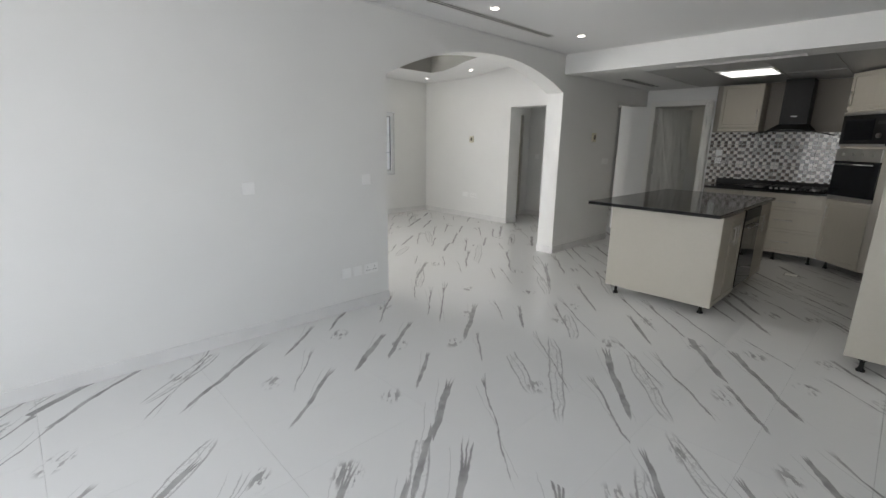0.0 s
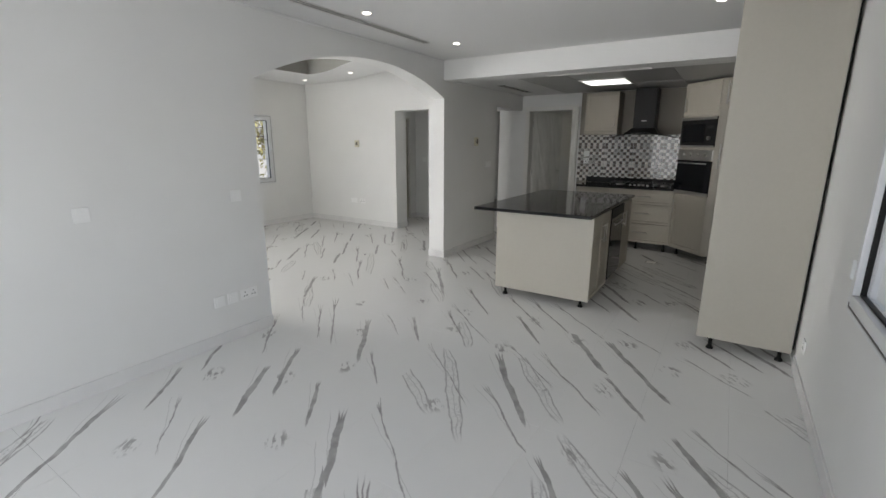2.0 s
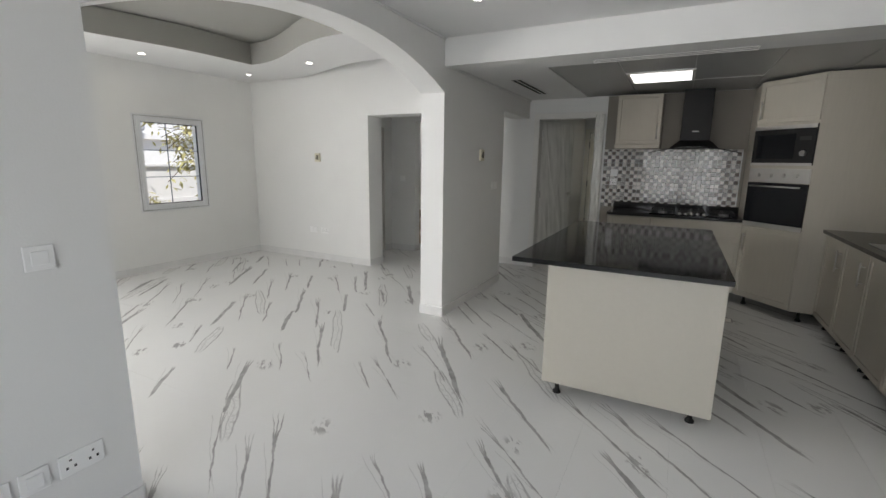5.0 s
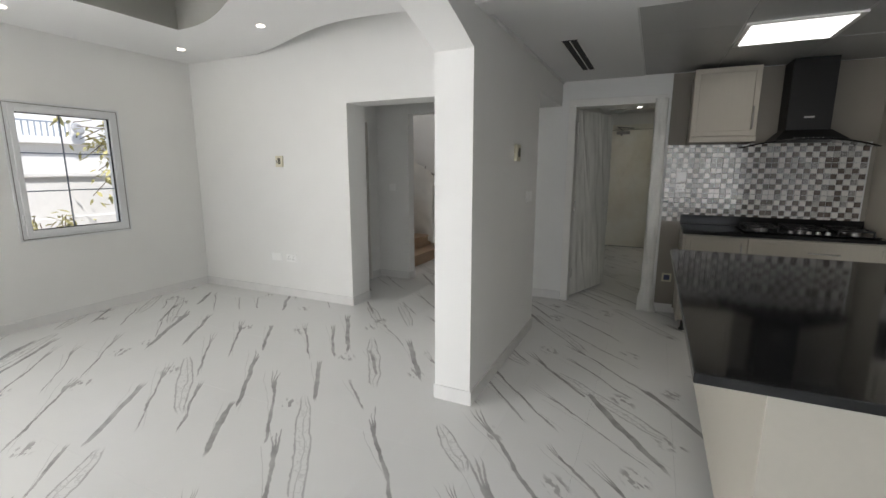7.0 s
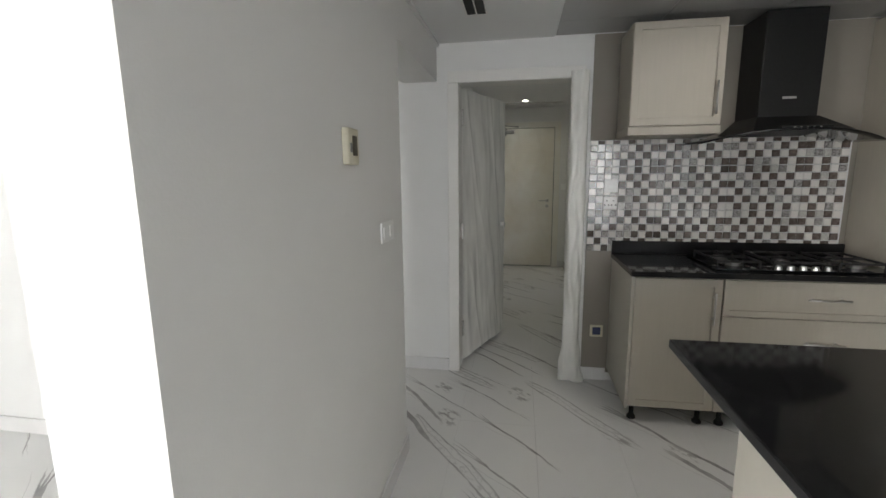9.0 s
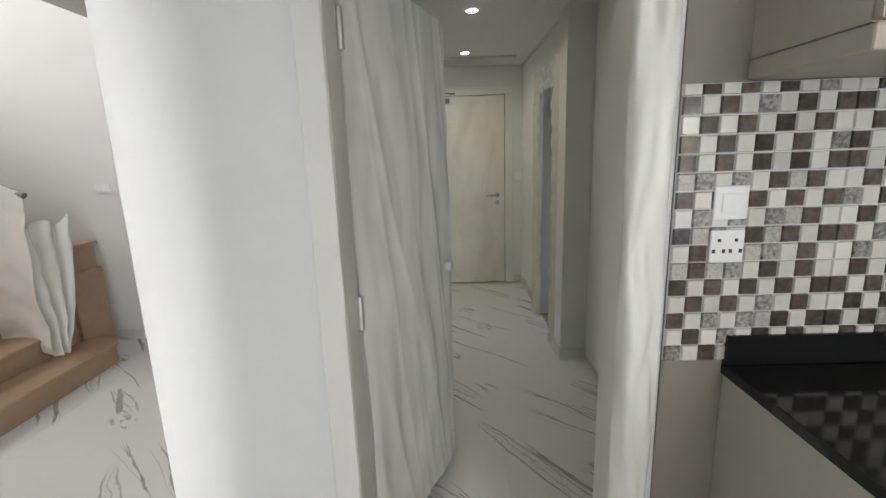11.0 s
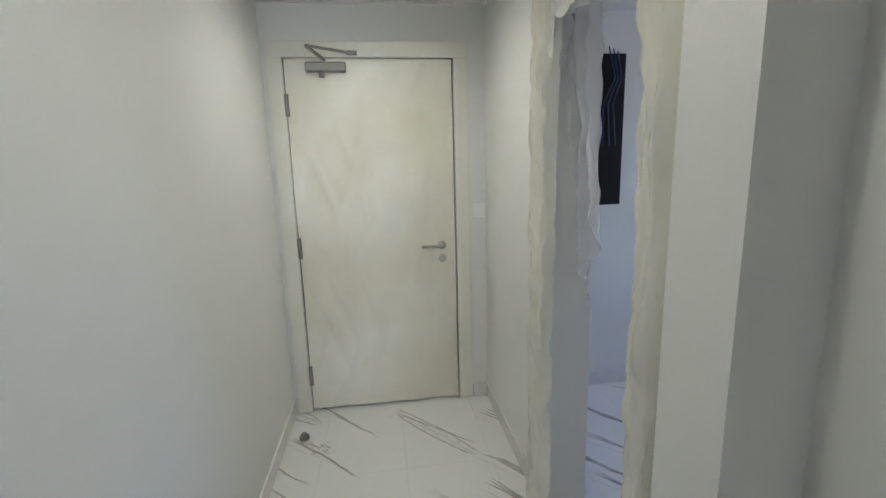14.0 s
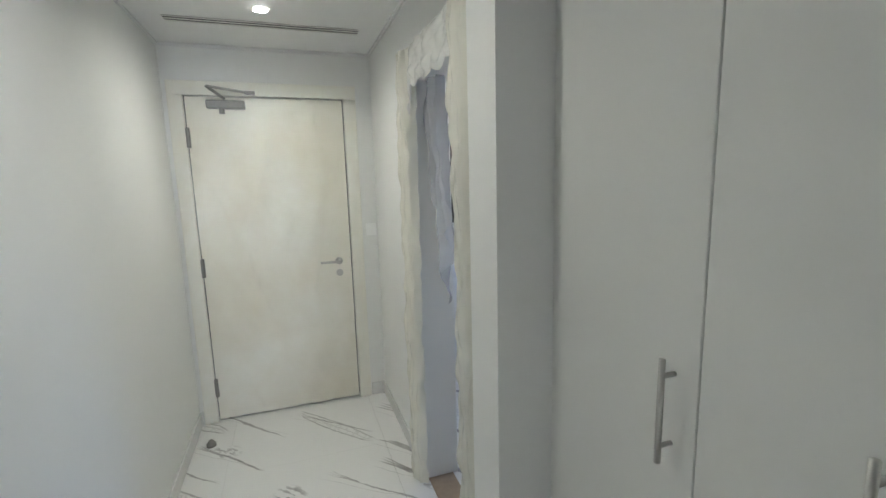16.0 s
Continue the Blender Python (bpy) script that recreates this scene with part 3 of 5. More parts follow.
def glazed_door(name, along, a, b, plane, label):
    t = tagged(new(name), label, "glazed door", "", "structure")
    for i in range(2):
        u0, u1 = a + (b - a) * i / 2, a + (b - a) * (i + 1) / 2
        bm = bmesh.new()
        for (p, q, z0, z1) in ((u0, u0 + 0.07, 0, 2.25), (u1 - 0.07, u1, 0, 2.25), (u0 + 0.07, u1 - 0.07, 0, 0.09), (u0 + 0.07, u1 - 0.07, 2.17, 2.25)):
            box(bm, *((p, q, plane, plane + 0.06) if along == "x" else (plane, plane + 0.06, p, q)), z0, z1, 0.004)
        part("door_frame", bm, UPVC, t)
        d = (u0 + 0.07, u1 - 0.07, plane + 0.025, plane + 0.031) if along == "x" else (plane + 0.025, plane + 0.031, u0 + 0.07, u1 - 0.07)
        pane = bpart("pane", (*d, 0.09, 2.17), CLEAR, t)
        pane.visible_shadow = False


glazed_door("door_garden", "y", 0.45, 2.75, -1.28, "white framed glazed garden door")
# unseen door, added as an opening for the living room's lamp
glazed_door("door_living_added", "x", 0.5, 2.5, 7.76, "white framed glazed door added out of view to light the living room")

# ---------- doors ----------
casing("door_frame_kitchen", XK, 2.645, 3.41, 2.085, 0.075, 0.018, TRIMW, "white painted casing round the kitchen doorway")
t = tagged(new("door_lining_kitchen"), "white painted lining inside the kitchen doorway", "door frame", "", "structure")
for nm, d in (("jamb", (XK, XK + 0.16, 2.622, 2.645, 0, 2.085)), ("jamb", (XK, XK + 0.16, 3.41, 3.428, 0, 2.085)), ("head", (XK, XK + 0.16, 2.622, 3.428, 2.085, 2.098))):
    bpart(nm, d, TRIMW, t)


def drape(name, width, height, fn, mat, parent, label, nu=40, nv=60):
    """A thin sheet: fn(u, v) gives its place for u across and v up, both 0 to 1."""
    bm = bmesh.new()
    g = [[bm.verts.new(fn(i / nu, j / nv)) for i in range(nu + 1)] for j in range(nv + 1)]
    for j in range(nv):
        for i in range(nu):
            bm.faces.new((g[j][i], g[j][i + 1], g[j + 1][i + 1], g[j + 1][i]))
    return smooth(part(name, bm, mat, parent, label))


def bar_handle(parent, p0, p1, out, r=0.006, mat=STEEL, stand=0.03):
    """A round bar handle from p0 to p1, held off the face along out on two posts."""
    bm = bmesh.new()
    a, b, o = Vector(p0), Vector(p1), Vector(out)
    cyl(bm, (a + b) / 2 + o * stand, b - a, r, (b - a).length, 12)
    for f in (0.16, 0.84):
        c = a.lerp(b, f)
        cyl(bm, c + o * (stand / 2), o, r * 0.8, stand, 10)
    return smooth(part("handle", bm, mat, parent, "brushed steel bar handle"))


def lever(parent, at, out, along, mat=STEEL):
    bm = bmesh.new()
    a, o, l = Vector(at), Vector(out), Vector(along)
    cyl(bm, a + o * 0.005, o, 0.025, 0.01, 20)
    cyl(bm, a + o * 0.03, o, 0.009, 0.05, 12)
    tube(bm, [a + o * 0.052, a + o * 0.052 + l * 0.06, a + o * 0.048 + l * 0.125], 0.009, 10)
    h = smooth(part("door_handle", bm, mat, parent, "steel lever handle"))
    bm = bmesh.new()
    cyl(bm, a + o * 0.005 + Vector((0, 0, -0.085)), o, 0.024, 0.01, 20)
    cyl(bm, a + o * 0.011 + Vector((0, 0, -0.085)), o, 0.009, 0.012, 12)
    part("keyhole_plate", bm, mat, parent)
    return h


def kitchen_door():
    """Half-open door, wrapped in creased polythene."""
    hx, hy, fx, fy = XK + 0.15, 3.405, 9.06, 3.135
    ang = math.atan2(fy - hy, fx - hx)
    w = math.hypot(fx - hx, fy - hy)
    t = thing("wrapped_door", "white door standing ajar, wrapped in creased milky polythene", "door", at=(hx, hy, 0))
    m = Matrix.Translation((hx, hy, 0)) @ Matrix.Rotation(ang, 4, "Z")
    bpart("leaf", (0, w, 0.008, 0.046, 0.012, 2.075), TRIMW, t, bevel=0.003, m=m)
    for z in (0.28, 1.05, 1.88):
        bm = bmesh.new()
        cyl(bm, m @ Vector((-0.004, -0.004, z)), (0, 0, 1), 0.011, 0.11, 12)
        box(bm, 0.0, 0.03, 0.002, 0.007, z - 0.055, z + 0.055, 0, m)
        part("hinge", bm, STEEL, t, "steel butt hinge")

    def skin(u, v):
        z = 0.03 + 2.045 * v
        x = -0.005 + (w + 0.02) * u
        fold = 0.5 + 0.5 * math.sin(15 * u + 7 * noise.noise((u * 2, v * 1.5, 0.4)) + 4 * v)
        lift = 0.006 + 0.004 * fold * (0.35 + 0.65 * (1 - v)) + 0.02 * max(0, noise.noise((u * 3 + v * 4, v * 2.2 - u * 2, 2.0))) + 0.003 * noise.noise((u * 11, v * 9, 5.0))
        ridge = (1 - abs(noise.noise((u * 2.6 + v * 1.6, v * 0.5 - u * 0.4, 6)))) ** 8
        lift += 0.007 * ridge * min(1.0, 8 * u) + 0.003 * (1 - abs(noise.noise(((u + 0.45 * v) * 6, v * 0.8, 1)))) ** 7
        return m @ Vector((x, -lift, z))

    # dark strip painted in for the shade between jamb and leaf
    bpart("hinge_gap_shade", (-0.007, -0.001, 0.006, 0.05, 0.02, 2.07), SHADE_AND_DISPLAY, t, "dark strip standing for the shaded gap at the hinge side", m=m)
    drape("polythene_front", 0, 0, skin, FILM, t, "creased milky polythene sheet", 90, 110)

    def edge(u, v):
        z = 0.05 + 2.02 * v
        a = math.pi * u
        r = 0.034 + 0.008 * math.sin(17 * v + 4 * noise.noise((v * 4, 1, 1))) + 0.007 * noise.noise((u * 4, v * 22, 3))
        return m @ Vector((w + 0.004 + r * 0.75 * math.sin(a), 0.025 - r * math.cos(a), z))

    drape("polythene_edge", 0, 0, edge, FILM, t, "bunched polythene over the door's edge", 14, 90)
    bm = bmesh.new()
    cyl(bm, m @ Vector((w - 0.06, -0.03, 1.03)), m.to_3x3() @ Vector((0, 1, 0)), 0.022, 0.03, 16)
    smooth(part("door_handle", bm, FILM, t, "door knob under the sheet"))


kitchen_door()


def jamb_wrap(name, y0, y1, x, ztop, seed, label, out=0.05, flare=0.05):
    """A bunched column of polythene and tape on a jamb across x."""
    t = thing(name, label, "plastic sheet", at=(x, (y0 + y1) / 2, 0))

    def fn(u, v):
        z = 0.004 + ztop * v
        a = math.pi * u
        bulge = 1 + 0.35 * noise.noise((seed, v * 5, 0)) + 0.18 * math.sin(9 * u + 7 * v + seed) + 0.45 * noise.noise((u * 5, v * 12, seed))
        foot = flare * max(0, 1 - v * 7) * (0.6 + 0.6 * noise.noise((u * 5, v * 18, seed + 4)))
        c = (y0 + y1) / 2
        return (x - 0.004 - (out * math.sin(a) + foot * math.sin(a)) * bulge, c + ((y1 - y0) / 2 + foot) * math.cos(a) * (0.9 + 0.12 * bulge), z)

    drape("polythene", 0, 0, fn, FILM, t, "", 26, 130)


jamb_wrap("polythene_wrap", 2.55, 2.665, XK - 0.018, 2.12, 1.3, "milky polythene bunched and taped round the door jamb", 0.045)

# entrance door
casing("door_frame_entrance", 12.16, 2.475, 3.432, 2.145, 0.085, 0.02, material("taped_casing", (0.81, 0.80, 0.75), 0.45, grain=0.3, grain_scale=9, tint=(0.74, 0.69, 0.56), stain=0.2, stain_scale=3), "cream painted casing with masking tape round the entrance door")


def entrance_door():
    t = thing("entrance_door", "closed cream door under creased, stained polythene", "door", at=(12.17, 2.95, 0))
    leaf = bpart("leaf", (12.172, 12.216, 2.479, 3.428, 0.012, 2.141), DOORFILM, t, bevel=0.003)
    # dark strips behind the leaf's edges paint in the shade of the gap
    bm = bmesh.new()
    for d in ((12.212, 12.24, 2.47, 2.483, 0, 2.145), (12.212, 12.24, 3.424, 3.44, 0, 2.145), (12.212, 12.24, 2.47, 3.44, 2.138, 2.15), (12.2, 12.24, 2.483, 3.424, 0.0, 0.012)):
        box(bm, *d)
    part("shadow_gap", bm, SHADE_AND_DISPLAY, t, "dark strips standing for the shaded gap round the leaf")

    def skin(u, v):
        y, z = 2.481 + 0.946 * u, 0.014 + 2.126 * v
        cr = 0.5 + 0.5 * math.sin(9 * (u * 1.3 + v * 1.9) + 6 * noise.noise((u * 2, v * 2, 7)))
        ridge = (1 - abs(noise.noise((u * 2.2 + v * 3.4, v * 0.9 - u * 1.3, 2)))) ** 9 + 0.7 * (1 - abs(noise.noise((u * 3.1 - v * 2.6, v * 1.2 + u, 8)))) ** 9
        return (12.167 - 0.009 * ridge - 0.006 * cr * (0.3 + abs(noise.noise((u * 3, v * 3, 3)))) - 0.018 * max(0, noise.noise((u * 5 + v * 3.5, v * 1.5, 9))) - 0.014 * max(0, noise.noise((u * 3 - v * 4, v * 2, 4))), y, z)

    drape("polythene", 0, 0, skin, DOORFILM, t, "yellowed creased polythene", 60, 90)
    for z in (0.25, 1.07, 1.89):
        bm = bmesh.new()
        cyl(bm, (12.139, 3.424, z), (0, 0, 1), 0.012, 0.12, 12)
        box(bm, 12.139, 12.166, 3.415, 3.427, z - 0.06, z + 0.06)
        part("hinge", bm, DARKSTEEL, t, "grey steel hinge")
    lever(t, (12.165, 2.565, 1.045), (-1, 0, 0), (0, 1, 0))
    closer = bpart("door_closer", (12.105, 12.162, 3.085, 3.305, 2.065, 2.115), DARKSTEEL, t, "grey metal overhead door closer", bevel=0.008)
    bm = bmesh.new()
    cyl(bm, (12.13, 3.22, 2.055), (0, 0, 1), 0.016, 0.04, 14)
    tube(bm, [(12.12, 3.20, 2.125), (12.06, 3.285, 2.185)], 0.009)
    tube(bm, [(12.06, 3.285, 2.185), (12.13, 3.06, 2.165)], 0.008)
    box(bm, 12.115, 12.142, 3.02, 3.08, 2.155, 2.175, 0.003)
    part("closer_arm", bm, DARKSTEEL, closer)


entrance_door()

# passage door, closed
t = tagged(new("door_passage"), "closed beige door at the end of the passage", "door", "", "structure")
bpart("leaf", (7.43, 8.05, 5.975, 6.015, 0.01, 2.02), material("beige_door", (0.42, 0.39, 0.33), 0.45, stain=0.1, stain_scale=3), t, bevel=0.003)
for d in ((7.402, 7.43, 5.93, 6.02, 0, 2.048), (8.05, 8.078, 5.93, 6.02, 0, 2.048), (7.43, 8.05, 5.93, 6.02, 2.02, 2.048)):
    bpart("jamb", d, TRIMW, t)

# side doorway: lining wrapped in polythene
t = tagged(new("door_frame_store"), "pale doorway lining under milky polythene and tape", "door frame", "", "structure")
for nm, d in (("jamb", (10.362, 10.40, 2.10, 2.30, 0, 2.10)), ("jamb", (11.08, 11.118, 2.10, 2.30, 0, 2.10)), ("head", (10.362, 11.118, 2.10, 2.30, 2.06, 2.098)),
              ("casing", (10.30, 10.362, 2.282, 2.302, 0, 2.16)), ("casing", (11.118, 11.19, 2.282, 2.302, 0, 2.16)), ("casing", (10.30, 11.19, 2.282, 2.302, 2.10, 2.165))):
    bpart(nm, d, TAPE if nm == "casing" else TRIMW, t, bevel=0.003)


def store_wrap(name, x0, x1, seed, label, inward):
    t = thing(name, label, "plastic sheet", at=((x0 + x1) / 2, 2.3, 0))

    def fn(u, v):
        z = 0.02 + 2.16 * v
        b = noise.noise((u * 5, v * 9, seed)) * 0.03 + noise.noise((u * 12, v * 26, seed + 2)) * 0.012
        ragged = inward * (0.05 * max(0, noise.noise((seed, v * 4, 3))) + 0.05 * max(0, v - 0.8) * 3) * (u if inward > 0 else 1 - u)
        return (x0 + (x1 - x0) * u + ragged + b * 0.4, 2.285 + 0.055 * math.sin(math.pi * u) ** 0.6 + abs(b), z)

    drape("polythene", 0, 0, fn, FILM_CREAM, t, "", 24, 120)

store_wrap("doorway_wrap", 11.02, 11.20, 4.0, "milky polythene taped over the doorway lining", -1)
store_wrap("doorway_wrap", 10.30, 10.43, 9.0, "milky polythene taped over the doorway lining", 1)
t = thing("hanging_polythene", "torn clear polythene hanging from the doorway head", "plastic sheet", at=(10.9, 2.2, 2.06))


def hang(u, v):
    z = 2.14 - (0.75 + 0.5 * u) * (1 - v)
    return (10.95 + 0.15 * u + 0.03 * noise.noise((u * 4, v * 5, 1)), 2.20 - 0.05 * (1 - v) + 0.035 * math.sin(14 * u + 3 * v) + 0.02 * noise.noise((u * 9, v * 9, 6)), z)


drape("sheet", 0, 0, hang, FILM_THIN, t, "", 30, 50)


def head_sheet(u, v):
    x = 10.36 + 0.76 * u
    return (x, 2.315 + 0.03 * abs(noise.noise((u * 7, v * 4, 2))), 2.18 - (0.16 + 0.10 * abs(noise.noise((u * 5, 3, 1))) + 0.12 * (u > 0.8) * u) * (1 - v))


t2 = thing("head_polythene", "crumpled polythene taped along the doorway head", "plastic sheet", at=(10.7, 2.31, 2.1))
drape("sheet", 0, 0, head_sheet, FILM, t2, "", 60, 12)
tagged(bpart("threshold", (10.40, 11.08, 2.13, 2.27, -0.011, 0.004), THRESH, None, bevel=0.002), "tan stone threshold in the side doorway", "threshold", "", "structure")

# black cabinet and cables on the side room's wall
t = thing("wall_cabinet", "black open metal equipment cabinet with blue cables on the wall", "cabinet", at=(12.1, 1.6, 1.3))
bpart("body", (12.0, 12.157, 1.48, 1.72, 1.27, 2.14), BLACK, t, bevel=0.004)
bpart("door", (11.86, 12.0, 1.705, 1.72, 1.27, 2.14), BLACK, t, bevel=0.003)
bm = bmesh.new()
for k in range(3):
    tube(bm, [(11.99 - 0.006 * k, 1.54 + 0.03 * k, 2.15 + 0.01 * k), (11.97, 1.52 + 0.02 * k, 2.0), (11.985, 1.56 + 0.03 * k, 1.86), (11.99, 1.53 + 0.04 * k, 1.62)], 0.004, 6)
part("cable", bm, material("blue_cable", (0.01, 0.03, 0.12), 0.5, stain=0.1, stain_scale=30), t, "thin blue data cables")

t = thing("wall_plug", "small black plug in the side room's wall", "plug", at=(12.16, 1.175, 1.373))
bm = bmesh.new()
cyl(bm, (12.156, 1.175, 1.373), (1, 0, 0), 0.009, 0.008, 12)
part("cap", bm, BLACK, t)
t = thing("strike_knob", "small brass knob on the wrapped doorway lining", "door knob", at=(10.40, 2.225, 1.22))
bm = bmesh.new()
cyl(bm, (10.43, 2.225, 1.22), (1, 0, 0), 0.008, 0.06, 12)
cyl(bm, (10.462, 2.225, 1.22), (1, 0, 0), 0.018, 0.02, 16, 0.014)
smooth(part("knob", bm, material("aged_brass", (0.55, 0.42, 0.18), 0.35, metal=1.0, grain=0.2, grain_scale=80), t))

# ---------- kitchen ----------


def foot(parent, x, y, h=0.1):
    bm = bmesh.new()
    cyl(bm, (x, y, 0.006), (0, 0, 1), 0.026, 0.012, 18)
    cyl(bm, (x, y, 0.02), (0, 0, 1), 0.024, 0.018, 18, 0.014)
    cyl(bm, (x, y, h / 2 + 0.01), (0, 0, 1), 0.014, h - 0.02, 14)
    cyl(bm, (x, y, h - 0.008), (0, 0, 1), 0.026, 0.016, 18)
    part("foot", bm, BLACK, parent, "black adjustable plastic foot")


def panel_door(name, w, h, m, parent, mat=CREAM, thick=0.02, frame=0.055):
    """A shaker front: flat centre in a raised frame, in its own x (across) and z, facing -y."""
    bm = bmesh.new()
    box(bm, 0, w, -thick, 0, 0, h, 0.002)
    bm.normal_update()
    front = max((f for f in bm.faces if f.normal.y < -0.9), key=lambda f: f.calc_area())
    bmesh.ops.inset_region(bm, faces=[front], thickness=frame, depth=0.0)
    bmesh.ops.inset_region(bm, faces=[front], thickness=0.003, depth=-0.007)
    bmesh.ops.transform(bm, matrix=m, verts=bm.verts)
    return part(name, bm, mat, parent)


def facing(x, y, z, deg):
    return Matrix.Translation((x, y, z)) @ Matrix.Rotation(radians(deg), 4, "Z")


# island
isl = thing("kitchen_island", "cream island unit on black feet under a granite top", "kitchen island", at=(5.5, 1.8, 0))
bpart("carcass", (4.655, 6.45, 1.345, 2.27, 0.095, 0.898), CREAM, isl)
bpart("end_panel", (4.635, 4.655, 1.325, 2.29, 0.09, 0.898), CREAM_END, isl, "plain cream end panel", 0.0015)
bpart("back_panel", (4.655, 6.45, 2.27, 2.288, 0.09, 0.898), CREAM_END, isl, "plain cream back panel", 0.0015)
for i, (a, b) in enumerate(((4.66, 5.0), (5.005, 5.33))):
    d = panel_door("door", b - a, 0.79, facing(a, 1.345, 0.098, 0), isl)
    bar_handle(d, (b - 0.04 if i == 0 else a + 0.04, 1.325, 0.62), (b - 0.04 if i == 0 else a + 0.04, 1.325, 0.80), (0, -1, 0))
ap = bpart("appliance_front", (5.34, 5.93, 1.318, 1.345, 0.13, 0.896), BLKGLASS, isl, "black glass appliance front", 0.003)
bpart("control_strip", (5.345, 5.925, 1.314, 1.318, 0.79, 0.89), BLACK, ap)
bar_handle(ap, (5.40, 1.318, 0.72), (5.87, 1.318, 0.72), (0, -1, 0))
d = panel_door("door", 0.50, 0.79, facing(5.94, 1.345, 0.098, 0), isl)
bar_handle(d, (6.0, 1.325, 0.62), (6.0, 1.325, 0.80), (0, -1, 0))
for x, y in ((4.70, 2.20), (4.735, 1.42), (5.55, 2.2), (5.55, 1.42), (6.38, 2.2), (6.38, 1.42)):
    foot(isl, x, y, 0.095)
bm = bmesh.new()
box(bm, 4.50, 6.54, 1.315, 2.485, 0.90, 0.93, 0.004)
tagged(new("island_worktop", finish(bm, "island_worktop", GRANITE)), "polished black granite island worktop", "worktop")

# tall larder unit
tl = thing("tall_unit", "tall cream larder cabinet on black feet by the wall", "cabinet", at=(4.65, 0.1, 0))
bpart("side_panel", (4.345, 4.363, -0.185, 0.41, 0.095, 2.51), CREAM_END, tl, "plain cream side panel", 0.0015)
bpart("carcass", (4.363, 4.94, -0.185, 0.388, 0.095, 2.51), CREAM, tl)
# near-black strip fills the wall gap in place of its shade
bpart("gap_shade", (4.43, 4.94, -0.206, -0.186, 0.1, 2.5), SHADE_AND_DISPLAY, tl, "dark strip standing for the shaded gap by the wall")
for z0, h in ((0.10, 1.70), (1.805, 0.70)):
    d = panel_door("door", 0.57, h, facing(4.937, 0.388, z0, 180), tl)
    zz = (1.35, 1.55) if z0 < 1 else (1.86, 2.04)
    bar_handle(d, (4.90, 0.408, zz[0]), (4.90, 0.408, zz[1]), (0, 1, 0))
for x, y in ((4.385, 0.31), (4.42, -0.13), (4.88, 0.31), (4.88, -0.13)):
    foot(tl, x, y, 0.095)

# sink run along the side wall
for i in range(4):
    a = 4.95 + i * 0.5525
    u = thing("base_unit", "cream base cabinet with a shaker door and steel handle", "cabinet", "base cabinets of the sink run", at=(a + 0.27, 0.1, 0))
    bpart("carcass", (a, a + 0.55, YR + 0.012, 0.345, 0.11, 0.898), CREAM, u)
    d = panel_door("door", 0.545, 0.775, facing(a + 0.548, 0.345, 0.115, 180), u)
    bar_handle(d, (a + 0.06, 0.365, 0.64), (a + 0.06, 0.365, 0.82), (0, 1, 0))
    for x in (a + 0.06, a + 0.49):
        foot(u, x, 0.27, 0.11), foot(u, x, -0.12, 0.11)
bm = bmesh.new()
for d in ((4.945, 5.75, YR + 0.008, 0.395), (6.35, 7.165, YR + 0.008, 0.395), (5.75, 6.35, YR + 0.008, -0.08), (5.75, 6.35, 0.29, 0.395)):
    box(bm, *d, 0.90, 0.93, 0.0)
tagged(new("sink_worktop", finish(bm, "sink_worktop", GRANITE)), "polished black granite worktop with a sink cut-out", "worktop")
sk = thing("sink", "stainless steel kitchen sink let into black granite", "sink", at=(6.05, 0.1, 0.9))
bm = bmesh.new()
for d in ((5.74, 6.36, -0.09, -0.075), (5.74, 6.36, 0.285, 0.30), (5.74, 5.755, -0.075, 0.285), (6.345, 6.36, -0.075, 0.285)):
    box(bm, *d, 0.75, 0.935)
box(bm, 5.755, 6.345, -0.075, 0.285, 0.745, 0.755)
part("bowl", bm, STEEL, sk)
bm = bmesh.new()
tube(bm, [(6.05, -0.13, 0.93), (6.05, -0.13, 1.21), (6.05, -0.10, 1.26), (6.05, 0.0, 1.26), (6.05, 0.04, 1.22)], 0.012, 12)
cyl(bm, (6.05, -0.13, 0.95), (0, 0, 1), 0.024, 0.04, 16)
smooth(part("tap", bm, STEEL, sk, "steel swan neck tap"))

# hob run
HX = 7.615
u = thing("base_unit", "cream base cabinet with a single shaker door beside the doorway", "cabinet", "base cabinets of the hob run", at=(7.9, 2.1, 0))
bpart("carcass", (HX + 0.02, XK - 0.01, 1.875, 2.335, 0.11, 0.898), CREAM, u)
bpart("end_panel", (HX, XK - 0.01, 2.335, 2.352, 0.10, 0.898), CREAM_END, u, "plain cream end panel", 0.001)
d = panel_door("door", 0.455, 0.775, facing(HX + 0.02, 2.332, 0.115, -90), u)
bar_handle(d, (HX, 1.92, 0.64), (HX, 1.92, 0.82), (-1, 0, 0))
foot(u, HX + 0.08, 2.29, 0.11), foot(u, HX + 0.08, 1.92, 0.11)
u = thing("drawer_unit", "cream three-drawer base cabinet under the hob", "cabinet", "base cabinets of the hob run", at=(7.9, 1.4, 0))
bpart("carcass", (HX + 0.02, XK - 0.01, 0.972, 1.872, 0.11, 0.898), CREAM, u)
for z0, h in ((0.115, 0.28), (0.40, 0.28), (0.685, 0.205)):
    d = panel_door("drawer", 0.89, h, facing(HX + 0.02, 1.868, z0, -90), u, frame=0.045)
    bar_handle(d, (HX, 1.27, z0 + h * 0.55), (HX, 1.47, z0 + h * 0.55), (-1, 0, 0))
for y in (1.80, 1.42, 1.04):
    foot(u, HX + 0.08, y, 0.11)
bm = bmesh.new()
